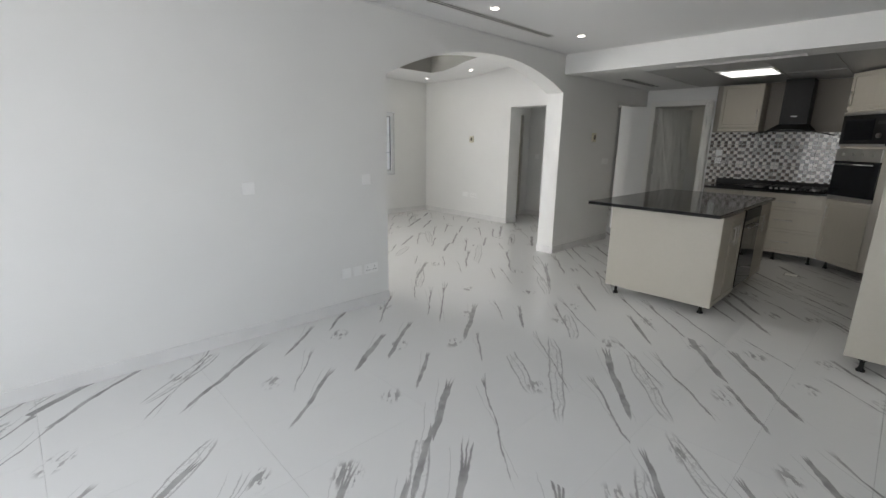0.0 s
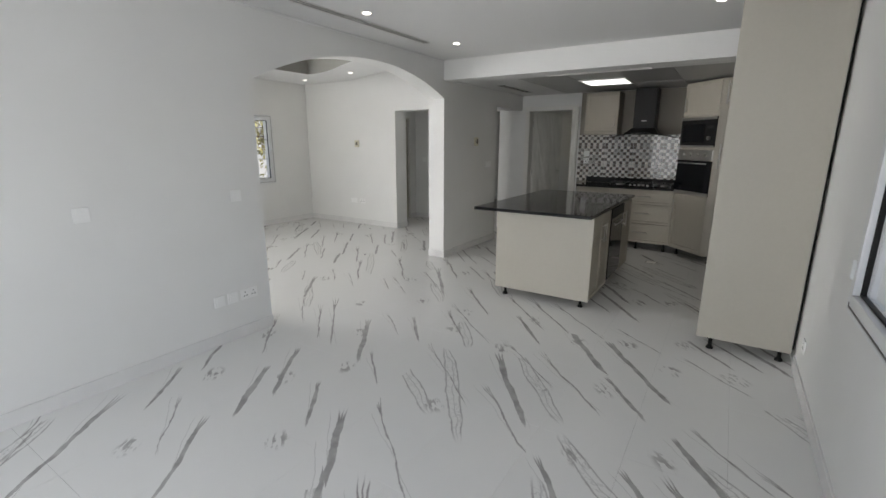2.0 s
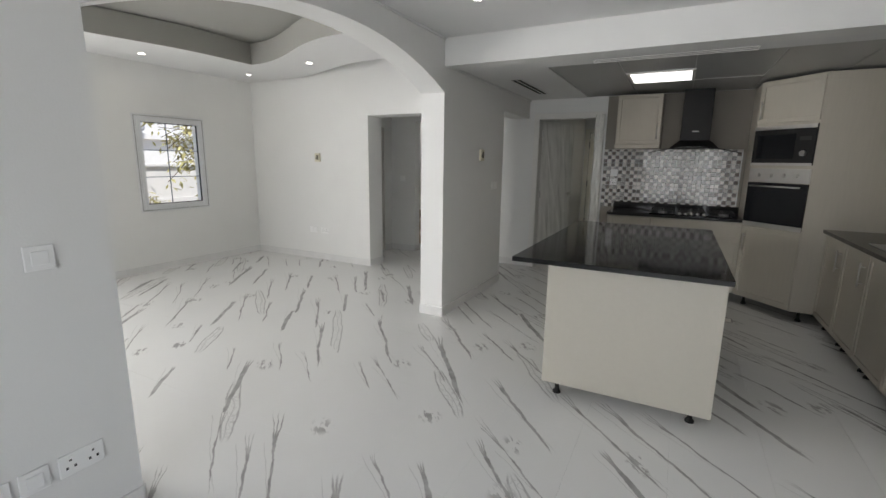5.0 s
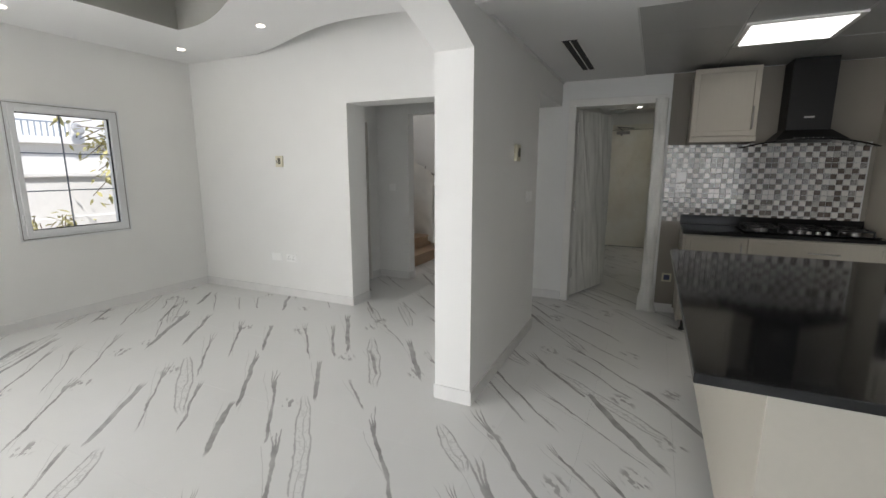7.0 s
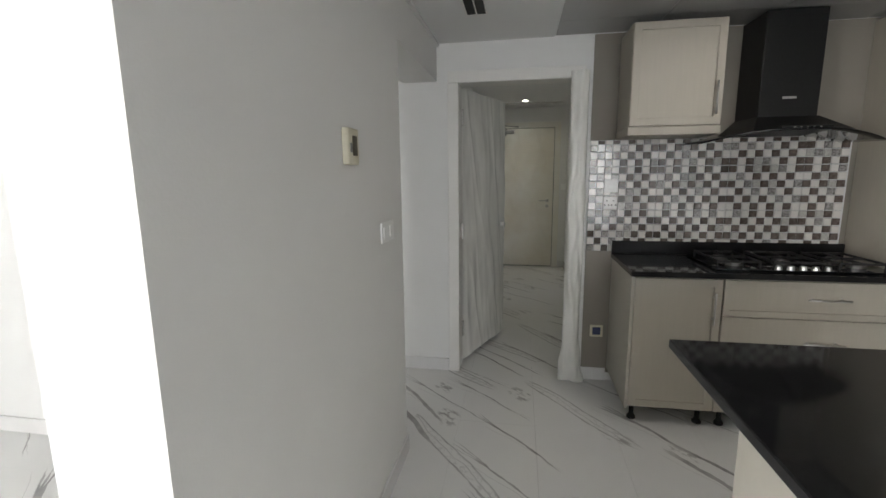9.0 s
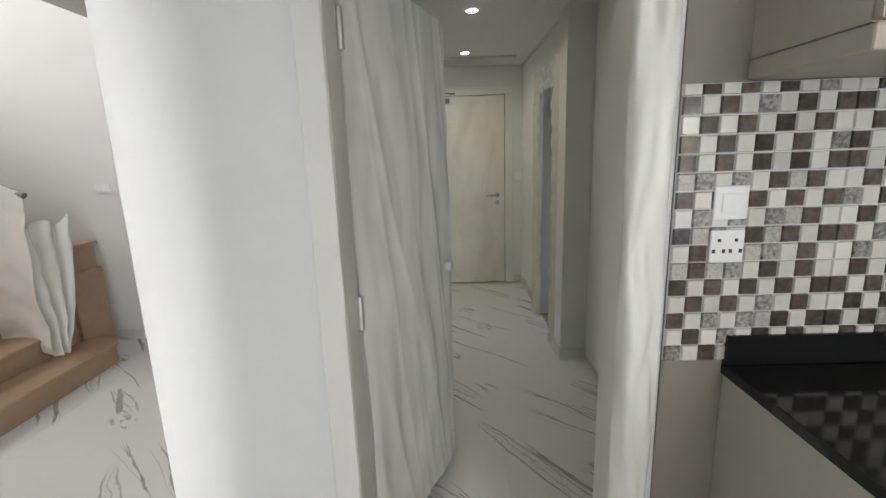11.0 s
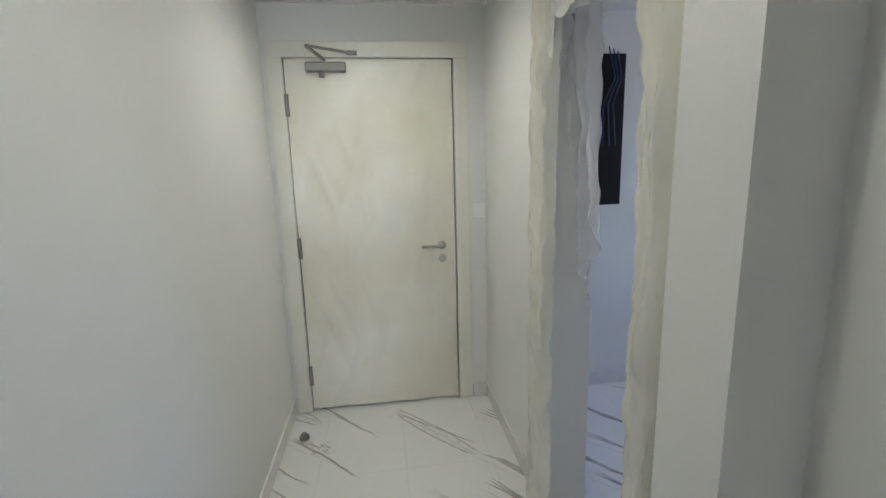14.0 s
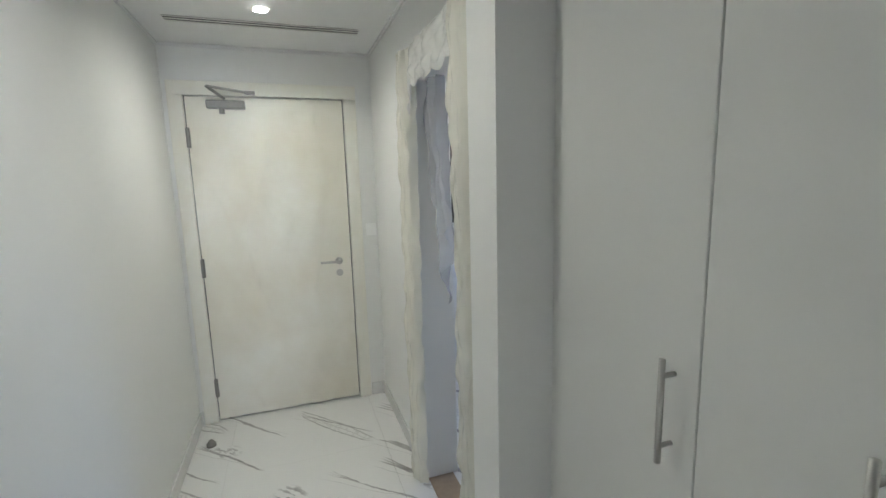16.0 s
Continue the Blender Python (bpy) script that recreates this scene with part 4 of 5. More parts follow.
box(bm, HX - 0.02, XK - 0.008, 0.972, 2.36, 0.90, 0.93, 0.003)
tagged(new("hob_worktop", finish(bm, "hob_worktop", GRANITE)), "polished black granite worktop under the tiles", "worktop")
tagged(bpart("upstand", (XK - 0.03, XK - 0.008, 0.972, 2.36, 0.9325, 1.018), GRANITE, None, bevel=0.002), "low black granite upstand behind the worktop", "upstand")

hob = thing("gas_hob", "black glass gas hob with cast iron pan stands", "hob", at=(7.87, 1.45, 0.93))
bpart("glass_plate", (7.66, 8.12, 1.02, 1.90, 0.9325, 0.942), BLKGLASS, hob, bevel=0.002)
for y, x in ((1.14, 7.98), (1.14, 7.79), (1.46, 7.90), (1.76, 7.98), (1.76, 7.79)):
    bm = bmesh.new()
    cyl(bm, (x, y, 0.948), (0, 0, 1), 0.045, 0.012, 20)
    cyl(bm, (x, y, 0.96), (0, 0, 1), 0.034, 0.012, 20)
    part("burner", bm, DARKSTEEL, hob, "steel gas burner")
for y0, y1 in ((1.04, 1.27), (1.33, 1.59), (1.65, 1.88)):
    bm = bmesh.new()
    for x in (7.72, 7.885, 8.06):
        box(bm, x - 0.005, x + 0.005, y0, y1, 0.968, 0.98, 0.001)
    for y in (y0, (y0 + y1) / 2 - 0.005, y1 - 0.01):
        box(bm, 7.72, 8.06, y, y + 0.01, 0.968, 0.98, 0.001)
    for x in (7.72, 8.06):
        for y in (y0 + 0.005, y1 - 0.005):
            box(bm, x - 0.005, x + 0.005, y - 0.005, y + 0.005, 0.942, 0.97)
    part("pan_stand", bm, IRON, hob, "black cast iron pan stand")
for k in range(5):
    bm = bmesh.new()
    cyl(bm, (7.685, 1.34 + 0.06 * k, 0.952), (0, 0, 1), 0.018, 0.02, 16, 0.015)
    part("knob", bm, STEEL, hob, "steel control knob")

# wall cabinet by the hood
wc = thing("wall_unit", "cream shaker wall cabinet with a steel handle and lower cornice", "cabinet", at=(8.0, 2.1, 1.7))
bpart("carcass", (7.865, XK - 0.008, 1.875, 2.365, 1.735, 2.305), CREAM, wc)
d = panel_door("door", 0.486, 0.565, facing(7.865, 2.363, 1.738, -90), wc)
bar_handle(d, (7.845, 1.915, 1.79), (7.845, 1.915, 1.97), (-1, 0, 0))
bpart("cornice", (7.845, XK - 0.008, 1.87, 2.37, 1.685, 1.733), CREAM, wc, bevel=0.006)

# hood
hd = thing("cooker_hood", "black chimney cooker hood with a curved glass canopy", "cooker hood", at=(7.95, 1.50, 1.65))
bpart("chimney", (7.90, XK - 0.008, 1.365, 1.665, 1.76, ZK - 0.004), BLACK, hd, bevel=0.004)
bm = bmesh.new()
b0 = [bm.verts.new(p) for p in ((7.72, 1.28, 1.685), (7.72, 1.76, 1.685), (8.18, 1.76, 1.685), (8.18, 1.28, 1.685))]
b1 = [bm.verts.new(p) for p in ((7.895, 1.36, 1.775), (7.895, 1.67, 1.775), (8.18, 1.67, 1.775), (8.18, 1.36, 1.775))]
bm.faces.new(b0), bm.faces.new(b1)
for i in range(4):
    bm.faces.new((b0[i], b0[(i + 1) % 4], b1[(i + 1) % 4], b1[i]))
part("body", bm, BLACK, hd)


def canopy(u, v):
    y = 1.06 + 0.92 * u
    s = 2 * u - 1
    return (XK - 0.01 - (0.50 - 0.14 * s * s) * v, y, 1.708 - 0.062 * s * s - 0.01 * v)


c = drape("canopy", 0, 0, canopy, BLKGLASS, hd, "smoked curved glass canopy", 24, 6)
md = c.modifiers.new("thickness", "SOLIDIFY")
md.thickness = 0.008
cp = bpart("control_panel", (7.69, 7.722, 1.40, 1.64, 1.684, 1.706), BLACK, hd)
for k in range(5):
    bm = bmesh.new()
    cyl(bm, (7.689, 1.46 + 0.03 * k, 1.695), (1, 0, 0), 0.006, 0.006, 10)
    part("button", bm, STEEL, cp)
bpart("badge", (7.897, 7.9, 1.48, 1.55, 1.87, 1.882), STEEL, hd, "small pale badge")

# diagonal oven tower
TX, TY, TW = 7.605, 0.965, 0.60
tm = facing(TX, TY, 0, -135)
tw = thing("oven_tower", "cream corner tower with built-in oven and microwave", "cabinet", at=(7.7, 0.3, 0))
bm = bmesh.new()
quad = [(TX + 0.014, TY), (XK - 0.008, TY), (XK - 0.008, YR + 0.008), (7.17, YR + 0.008), (7.17, 0.545)]
lo, hi = [bm.verts.new((*p, 0.11)) for p in quad], [bm.verts.new((*p, 2.325)) for p in quad]
bm.faces.new(lo), bm.faces.new(hi)
for i in range(5):
    bm.faces.new((lo[i], lo[(i + 1) % 5], hi[(i + 1) % 5], hi[i]))
part("carcass", bm, CREAM, tw)
d = panel_door("door", 0.59, 0.74, tm @ Matrix.Translation((0.005, 0, 0.13)), tw)
d2 = panel_door("door", 0.59, 0.40, tm @ Matrix.Translation((0.005, 0, 1.915)), tw)
for dd, z0, z1 in ((d, 0.62, 0.80), (d2, 1.95, 2.13)):
    nrm = tm.to_3x3() @ Vector((0, -1, 0))
    bar_handle(dd, tm @ Vector((0.05, -0.02, z0)), tm @ Vector((0.05, -0.02, z1)), nrm)
ov = bpart("oven", (0.004, 0.596, -0.028, 0, 0.885, 1.335), BLKGLASS, tw, "black glass oven door", 0.003, tm)
bpart("oven_trim", (0.004, 0.596, -0.030, 0, 0.885, 0.93), STEEL, ov, "", 0.002, tm)
bar_handle(ov, tm @ Vector((0.05, -0.028, 1.30)), tm @ Vector((0.55, -0.028, 1.30)), nrm, 0.008, STEEL, 0.035)
op = bpart("control_panel", (0.004, 0.596, -0.028, 0, 1.34, 1.475), STEEL, tw, "brushed steel control panel", 0.003, tm)
for k in range(4):
    bm = bmesh.new()
    cyl(bm, tm @ Vector((0.11 + 0.125 * k, -0.04, 1.41)), nrm, 0.02, 0.026, 18, 0.017)
    part("knob", bm, STEEL, op)
mw = bpart("microwave", (0.004, 0.596, -0.028, 0, 1.51, 1.885), BLACK, tw, "black built-in microwave", 0.003, tm)
bpart("window", (0.05, 0.42, -0.031, -0.028, 1.57, 1.80), BLKGLASS, mw, "", 0, tm)
bpart("trim", (0.004, 0.596, -0.032, -0.028, 1.85, 1.885), STEEL, mw, "", 0, tm)
bpart("trim", (0.004, 0.596, -0.032, -0.028, 1.505, 1.53), STEEL, mw, "", 0, tm)
bm = bmesh.new()
cyl(bm, tm @ Vector((0.51, -0.04, 1.62)), nrm, 0.026, 0.024, 20)
part("dial", bm, DARKSTEEL, mw)
bpart("display", (0.46, 0.56, -0.0315, -0.028, 1.74, 1.775), SHADE_AND_DISPLAY, mw, "", 0, tm)
for x, y in ((7.66, 0.86), (7.25, 0.45), (8.1, 0.6), (7.5, -0.1)):
    foot(tw, x, y, 0.11)

# floor drain cover
t = thing("drain_cover", "square tile drain cover with a dark frame in the floor", "drain cover", at=(6.93, 1.09, 0))
bm = bmesh.new()
for d in ((6.86, 7.0, 1.02, 1.03), (6.86, 7.0, 1.15, 1.16), (6.86, 6.87, 1.03, 1.15), (6.99, 7.0, 1.03, 1.15)):
    box(bm, *d, -0.004, 0.002)
part("frame", bm, DARKSTEEL, t)
bpart("plate", (6.87, 6.99, 1.03, 1.15, -0.006, 0.0015), TRIMW, t)

# ---------- ceiling fittings ----------


def downlight(x, y, z, group, power):
    t = thing("downlight", "small white recessed downlight, lit", "downlight", group, at=(x, y, z))
    bm = bmesh.new()
    seg = 24
    for k in range(seg):
        a, b = 2 * math.pi * k / seg, 2 * math.pi * (k + 1) / seg
        bm.faces.new([bm.verts.new((x + r * math.cos(g), y + r * math.sin(g), zz)) for r, g, zz in ((0.034, a, z - 0.004), (0.034, b, z - 0.004), (0.048, b, z - 0.003), (0.048, a, z - 0.003))])
    bmesh.ops.remove_doubles(bm, verts=bm.verts, dist=0.0001)
    part("rim", bm, TRIMW, t)
    bm = bmesh.new()
    cyl(bm, (x, y, z - 0.004), (0, 0, 1), 0.034, 0.004, 24)
    part("lens", bm, SPOT, t, "glowing warm lens")
    l = bpy.data.lights.new("downlight_glow", "SPOT")
    l.energy, l.color, l.spot_size, l.spot_blend, l.shadow_soft_size = power, (1.0, 0.95, 0.78), radians(165), 1.0, 0.03
    o = new("downlight_glow", l)
    o.matrix_world = look((x, y, z - 0.012), (x, y + 0.0001, 0))


for x, y in ((3.5, 2.95), (4.85, 2.92), (4.58, 0.55), (3.3, 0.55)):
    downlight(x, y, ZD, "downlights of the dining room", 0.3)
for x, y in ((6.50, 7.14), (6.27, 5.78), (5.1, 7.2)):
    downlight(x, y, ZL, "downlights of the living room", 3)
for x, power in ((10.2, 4.4), (11.47, 7.5)):
    downlight(x, 2.93, ZH, "downlights of the hall", power)


def slot_vent(name, x0, x1, y0, y1, z, along, slots, label):
    t = thing(name, label, "air vent", at=((x0 + x1) / 2, (y0 + y1) / 2, z))
    # no slot is cut: a flat dark slab paints the shade between the fins
    bpart("slot_shade", (x0, x1, y0, y1, z - 0.003, z - 0.001), SHADE_AND_DISPLAY, t, "flat dark strip standing for the shaded slots")
    n = slots + 1
    for k in range(n):
        if along == "x":
            c = y0 + (y1 - y0) * k / slots
            bpart("fin", (x0, x1, c - 0.0035, c + 0.0035, z - 0.008, z - 0.003), TRIMW, t)
        else:
            c = x0 + (x1 - x0) * k / slots
            bpart("fin", (c - 0.0035, c + 0.0035, y0, y1, z - 0.008, z - 0.003), TRIMW, t)


slot_vent("slot_diffuser", 1.6, 4.66, 3.13, 3.20, ZD, "x", 2, "long white two-slot air diffuser in the dining ceiling")
slot_vent("slot_diffuser", 6.62, 7.66, 3.18, 3.29, ZK, "x", 2, "white two-slot air diffuser in the kitchen ceiling")
slot_vent("slot_diffuser", 5.98, 6.08, 1.2, 2.36, ZK, "y", 2, "white linear air diffuser beside the kitchen beam")
slot_vent("slot_diffuser", 11.66, 11.73, 2.42, 3.40, ZH, "y", 2, "white two-slot air diffuser in the hall ceiling")

t = thing("led_panel", "square lit LED panel in the kitchen ceiling", "ceiling light", at=(7.0, 1.8, ZK))
bm = bmesh.new()
for d in ((6.715, 7.305, 2.145, 2.175), (6.715, 7.305, 1.585, 1.615), (6.715, 6.745, 1.615, 2.145), (7.275, 7.305, 1.615, 2.145)):
    box(bm, *d, ZK - 0.006, ZK + 0.009, 0.001)
led_frame = part("frame", bm, TRIMW, t)
bpart("diffuser", (6.745, 7.275, 1.615, 2.145, ZK - 0.004, ZK + 0.004), LED, t, "glowing white diffuser")
area_lamp("led_panel_lamp", (7.01, 1.88, ZK - 0.012), (7.01, 1.8801, 0), 0.5, 0.5, 1.2, (1.0, 0.90, 0.76))

t = thing("smoke_detector", "round white smoke detector on the hall ceiling", "smoke detector", at=(9.67, 2.94, ZH))
bm = bmesh.new()
cyl(bm, (9.67, 2.94, ZH - 0.01), (0, 0, 1), 0.055, 0.018, 28)
part("base", bm, SOCKET, t)
bm = bmesh.new()
cyl(bm, (9.67, 2.94, ZH - 0.036), (0, 0, 1), 0.036, 0.034, 28, 0.05)
part("sensor", bm, IVORY, t)

# ---------- sockets, switches ----------


def plate(name, at, normal, w, h, label, cat, rockers=1, holes=0, mat=SOCKET):
    """A wall plate; its own x runs along the wall, -y out of it."""
    nx, ny = normal
    m = Matrix.Translation(at) @ Matrix.Rotation(math.atan2(ny, nx) + math.pi / 2, 4, "Z")
    t = thing(name, label, cat, at=at)
    bpart("plate", (-w / 2, w / 2, -0.0095, -0.001, -h / 2, h / 2), mat, t, bevel=0.003, m=m)
    for k in range(rockers):
        c = -w / 2 + w * (k + 0.5) / rockers
        rw = min(0.05, w / rockers * 0.7)
        bpart("rocker", (c - rw / 2, c + rw / 2, -0.0135, -0.0095, -h * 0.28, h * 0.28), mat, t, bevel=0.0015, m=m)
    for k in range(holes):
        c = -w / 2 + w * (k + 0.5) / holes
        # small dark blocks on the plate paint the shade of pin holes
        for dx, dz in ((0, 0.018), (-0.013, -0.012), (0.013, -0.012)):
            bpart("pin_hole_shade", (c + dx - 0.004, c + dx + 0.004, -0.0107, -0.0095, dz - 0.005, dz + 0.005), SHADE_AND_DISPLAY, t, m=m)
        bpart("rocker", (c - 0.008, c + 0.008, -0.0125, -0.0095, 0.022, 0.034), mat, t, m=m)
    return t


plate("light_switch", (1.60, YW0, 1.13), (0, -1), 0.088, 0.088, "white square wall switch on the dining wall", "switch", 1)
plate("light_switch", (2.60, YW0, 1.15), (0, -1), 0.088, 0.088, "white square wall switch by the arch", "switch", 1)
plate("wall_socket", (2.375, YW0, 0.35), (0, -1), 0.088, 0.088, "white blank outlet plate low on the wall", "socket", 1)
plate("wall_socket", (2.485, YW0, 0.35), (0, -1), 0.088, 0.088, "white blank outlet plate low on the wall", "socket", 1)
plate("wall_socket", (2.63, YW0, 0.35), (0, -1), 0.148, 0.088, "white double power socket low on the wall", "socket", 0, 2)
plate("light_switch", (6.905, YW0, 1.23), (0, -1), 0.178, 0.088, "wide white double wall switch on the pier", "switch", 2)
plate("wall_socket", (6.99, 6.28, 0.45), (-1, 0), 0.148, 0.088, "white double power socket on the living wall", "socket", 0, 2)
plate("wall_socket", (6.99, 6.50, 0.45), (-1, 0), 0.148, 0.088, "white blank double outlet on the living wall", "socket", 2)
plate("wall_socket", (4.30, 7.71, 0.33), (0, -1), 0.148, 0.088, "white double socket under the window", "socket", 0, 2)
plate("wall_socket", (4.08, YR, 0.27), (0, 1), 0.088, 0.088, "white socket low on the window wall", "socket", 0, 1)
plate("light_switch", (XK - 0.014, 2.385, 1.386), (-1, 0), 0.088, 0.088, "white cooker switch on the mosaic tiles", "switch", 1)
plate("wall_socket", (XK - 0.014, 2.385, 1.27), (-1, 0), 0.088, 0.088, "white power socket on the mosaic tiles", "socket", 0, 2)
plate("light_switch", (12.16, 2.327, 1.255), (-1, 0), 0.075, 0.088, "white wall switch by the entrance door", "switch", 1)
plate("light_switch", (8.28, 5.72, 1.21), (-1, 0), 0.088, 0.088, "white wall switch on the wing wall", "switch", 1)
plate("light_switch", (10.72, 6.0, 1.34), (-1, 0), 0.14, 0.08, "white double wall switch by the stairs", "switch", 2)
t = plate("outlet_box", (XK - 0.007, 2.432, 0.37), (-1, 0), 0.088, 0.088, "open ivory outlet box with a navy inside", "socket", 0, 0, IVORY)
bpart("insert", (XK - 0.0195, XK - 0.0165, 2.405, 2.459, 0.343, 0.397), BLUEPL, t, "navy blue plastic insert")


def thermostat(at, normal, label):
    nx, ny = normal
    m = Matrix.Translation(at) @ Matrix.Rotation(math.atan2(ny, nx) + math.pi / 2, 4, "Z")
    t = thing("thermostat", label, "thermostat", at=at)
    bpart("case", (-0.048, 0.048, -0.026, -0.001, -0.06, 0.06), IVORY, t, bevel=0.006, m=m)
    bpart("display", (-0.012, 0.026, -0.0285, -0.026, -0.03, 0.035), material("olive_display", (0.10, 0.09, 0.06), 0.3, grain=0.5, grain_scale=150), t, "dark olive display", m=m)
    bpart("slider", (-0.034, -0.022, -0.0295, -0.026, -0.02, 0.01), DARKSTEEL, t, m=m)


thermostat((6.99, 6.365, 1.528), (-1, 0), "ivory thermostat with a dark display on the living wall")
thermostat((6.485, YW0, 1.571), (0, -1), "ivory thermostat with a dark display on the pier")

t = thing("door_stop", "dark metal dome door stop on the tiled floor", "door stop", at=(11.86, 3.44, 0))
bm = bmesh.new()
cyl(bm, (11.86, 3.44, 0.008), (0, 0, 1), 0.028, 0.016, 20)
cyl(bm, (11.86, 3.44, 0.027), (0, 0, 1), 0.026, 0.022, 20, 0.012)
part("dome", bm, DARKSTEEL, t)

# ---------- wardrobe in the hall ----------
WY = 2.14
wd = thing("wardrobe", "white built-in wardrobe with steel bar handles and an open niche", "wardrobe", at=(9.3, 1.9, 0))
bpart("carcass", (8.36, 10.112, 1.56, WY - 0.022, 0.90, ZH - 0.004), WHITEDOOR, wd)
bpart("tall_carcass", (9.605, 10.112, 1.56, WY - 0.022, 0.0, 0.90), WHITEDOOR, wd)
bpart("niche_side", (9.10, 9.118, 1.56, WY - 0.002, 0.0, 0.90), WHITEDOOR, wd)
bpart("niche_side", (9.587, 9.603, 1.56, WY - 0.004, 0.0, 0.898), material("niche_panel", (0.72, 0.70, 0.65), 0.5, stain=0.1, stain_scale=4), wd, "beige panel at the niche")
bpart("niche_back", (9.119, 9.586, 2.03, 2.045, 0.0, 0.899), WHITEDOOR, wd, "pale panel set back in the niche")
bpart("side_strip", (10.113, 10.116, 1.56, WY, 0.0, ZH - 0.004), WHITEDOOR, wd)
for a, b, z0, hx, hz in ((9.588, 10.111, 0.03, 9.645, 1.0), (9.270, 9.584, 0.90, 9.292, 1.0), (8.97, 9.266, 0.90, 9.214, 1.0), (8.65, 8.966, 0.90, 8.70, 1.0), (8.365, 8.646, 0.90, 8.61, 1.0)):
    d = bpart("door", (a, b, WY - 0.02, WY, z0, ZH - 0.008), WHITEDOOR, wd, "plain white wardrobe door", 0.0025)
    bar_handle(d, (hx, WY, 0.995), (hx, WY, 1.225), (0, 1, 0), 0.007, STEEL, 0.035)
for a, b in ((8.365, 8.70), (8.704, 9.098)):
    bpart("lower_door", (a, b, WY - 0.02, WY, 0.03, 0.892), WHITEDOOR, wd, "", 0.0025)

# ---------- stairs ----------
for i in range(11):
    tread = 0.28
    y0 = 5.75 + 0.28 * i
    st = thing("stair_step", "beige stone stair step with a rounded nosing", "step", "steps of the staircase", at=(9.5, y0, 0.17 * i))
    x1 = 10.20 if i == 0 else 10.02
    bm = bmesh.new()
    z0, z1 = 0.17 * i, 0.17 * (i + 1)
    box(bm, 8.43, x1, y0 + 0.02, y0 + tread + 0.02, 0.0 if i < 2 else z0 - 0.12, z1 - 0.03)
    if i == 0:
        cyl(bm, (x1, y0 + 0.16, (z1 - 0.03) / 2), (0, 0, 1), 0.14, z1 - 0.03, 28)
    part("riser", bm, BEIGE_STONE, st)
    bm = bmesh.new()
    box(bm, 8.43, x1, y0, y0 + tread + 0.02, z1 - 0.03, z1, 0.006)
    if i == 0:
        cyl(bm, (x1, y0 + 0.16, z1 - 0.0155), (0, 0, 1), 0.16, 0.029, 28)
    part("tread", bm, BEIGE_STONE, st)
ns = thing("stair_string", "beige stone side wall of the stairs", "stair wall", at=(10.3, 6.2, 0.17))
bm = bmesh.new()
box(bm, 10.04, 10.62, 6.09, 6.24, 0.0, 0.88, 0.01)
box(bm, 10.30, 10.62, 6.06, 6.09, 0.0, 0.70, 0.004)
part("block", bm, BEIGE_STONE, ns)
bpart("cap", (10.16, 10.64, 6.07, 6.26, 0.88, 0.92), BEIGE_STONE, ns, bevel=0.008)
bm = bmesh.new()
for i in range(10):
    box(bm, 10.03, 10.16, 6.26 + 0.24 * i, 6.50 + 0.24 * i, 0.0, 0.95 + 0.155 * i)
part("side_wall", bm, BEIGE_STONE, ns)
rl = thing("stair_railing", "metal stair railing draped in creased polythene", "railing", at=(10.1, 6.5, 0.9))
bm = bmesh.new()
tube(bm, [(9.95, 5.95, 1.35), (9.95, 6.3, 1.50), (9.95, 8.4, 2.85)], 0.022, 12)
part("handrail", bm, DARKSTEEL, rl)
for i in range(9):
    bm = bmesh.new()
    y = 6.1 + 0.25 * i
    cyl(bm, (9.95, y, 0.17 * (y - 5.75) / 0.28 + 0.70), (0, 0, 1), 0.008, 1.15, 8)
    part("baluster", bm, DARKSTEEL, rl)


def stair_film(u, v):
    y = 5.95 + 2.3 * u
    top = 1.46 + 0.62 * (y - 6.2)
    z = 0.22 + 0.4 * u + (top + 0.06 - 0.22 - 0.4 * u) * v
    return (9.92 - 0.06 * math.sin(math.pi * v) + 0.05 * math.sin(19 * u + 2 * v + 4 * noise.noise((u * 3, v * 2, 1))) * (1 - 0.6 * v) + 0.02 * noise.noise((u * 11, v * 9, 2)), y + 0.05 * noise.noise((u * 3, v * 4, 9)), z)


drape("polythene", 0, 0, stair_film, FILM, rl, "creased milky polythene sheet", 90, 40)
t = thing("hanging_sheet", "loose polythene gathered over the foot of the stairs", "plastic sheet", at=(10.1, 6.0, 0.2))


def foot_film(u, v):
    x = 9.95 + 0.45 * u * (0.25 + 0.75 * v)
    return (x, 6.03 - 0.06 * (1 - v) + 0.03 * math.sin(16 * u + 4 * v) + 0.02 * noise.noise((u * 7, v * 7, 3)), 0.19 + (0.95 + 0.12 * noise.noise((u * 4, 1, 1))) * v)


drape("sheet", 0, 0, foot_film, FILM, t, "", 40, 40)

# ---------- outside ----------
ground = bpart("ground", (-150, 150, -150, 150, -0.5, -0.26), GARDEN, None)
tagged(ground, "sandy paved garden ground", "ground", "", "structure")
gw = thing("garden_wall", "sunlit white rendered garden wall with a stone coping", "garden wall", kind="structure", at=(5, 12, 0))
bpart("wall", (-8, 22, 11.6, 11.8, -0.26, 1.30), RENDERED, gw)
bpart("coping", (-8, 22, 11.54, 11.86, 1.30, 1.37), RENDERED, gw, "", 0.01)
bpart("plinth", (-8, 22, 11.57, 11.6, -0.26, 0.62), RENDERED, gw, "", 0.004)
nb = thing("neighbour_house", "white rendered villa with a balcony behind the garden wall", "house", at=(7, 17, 0))
bpart("wall", (-2, 24, 17.0, 25.0, -0.26, 2.2), RENDERED, nb, "white lower storey")
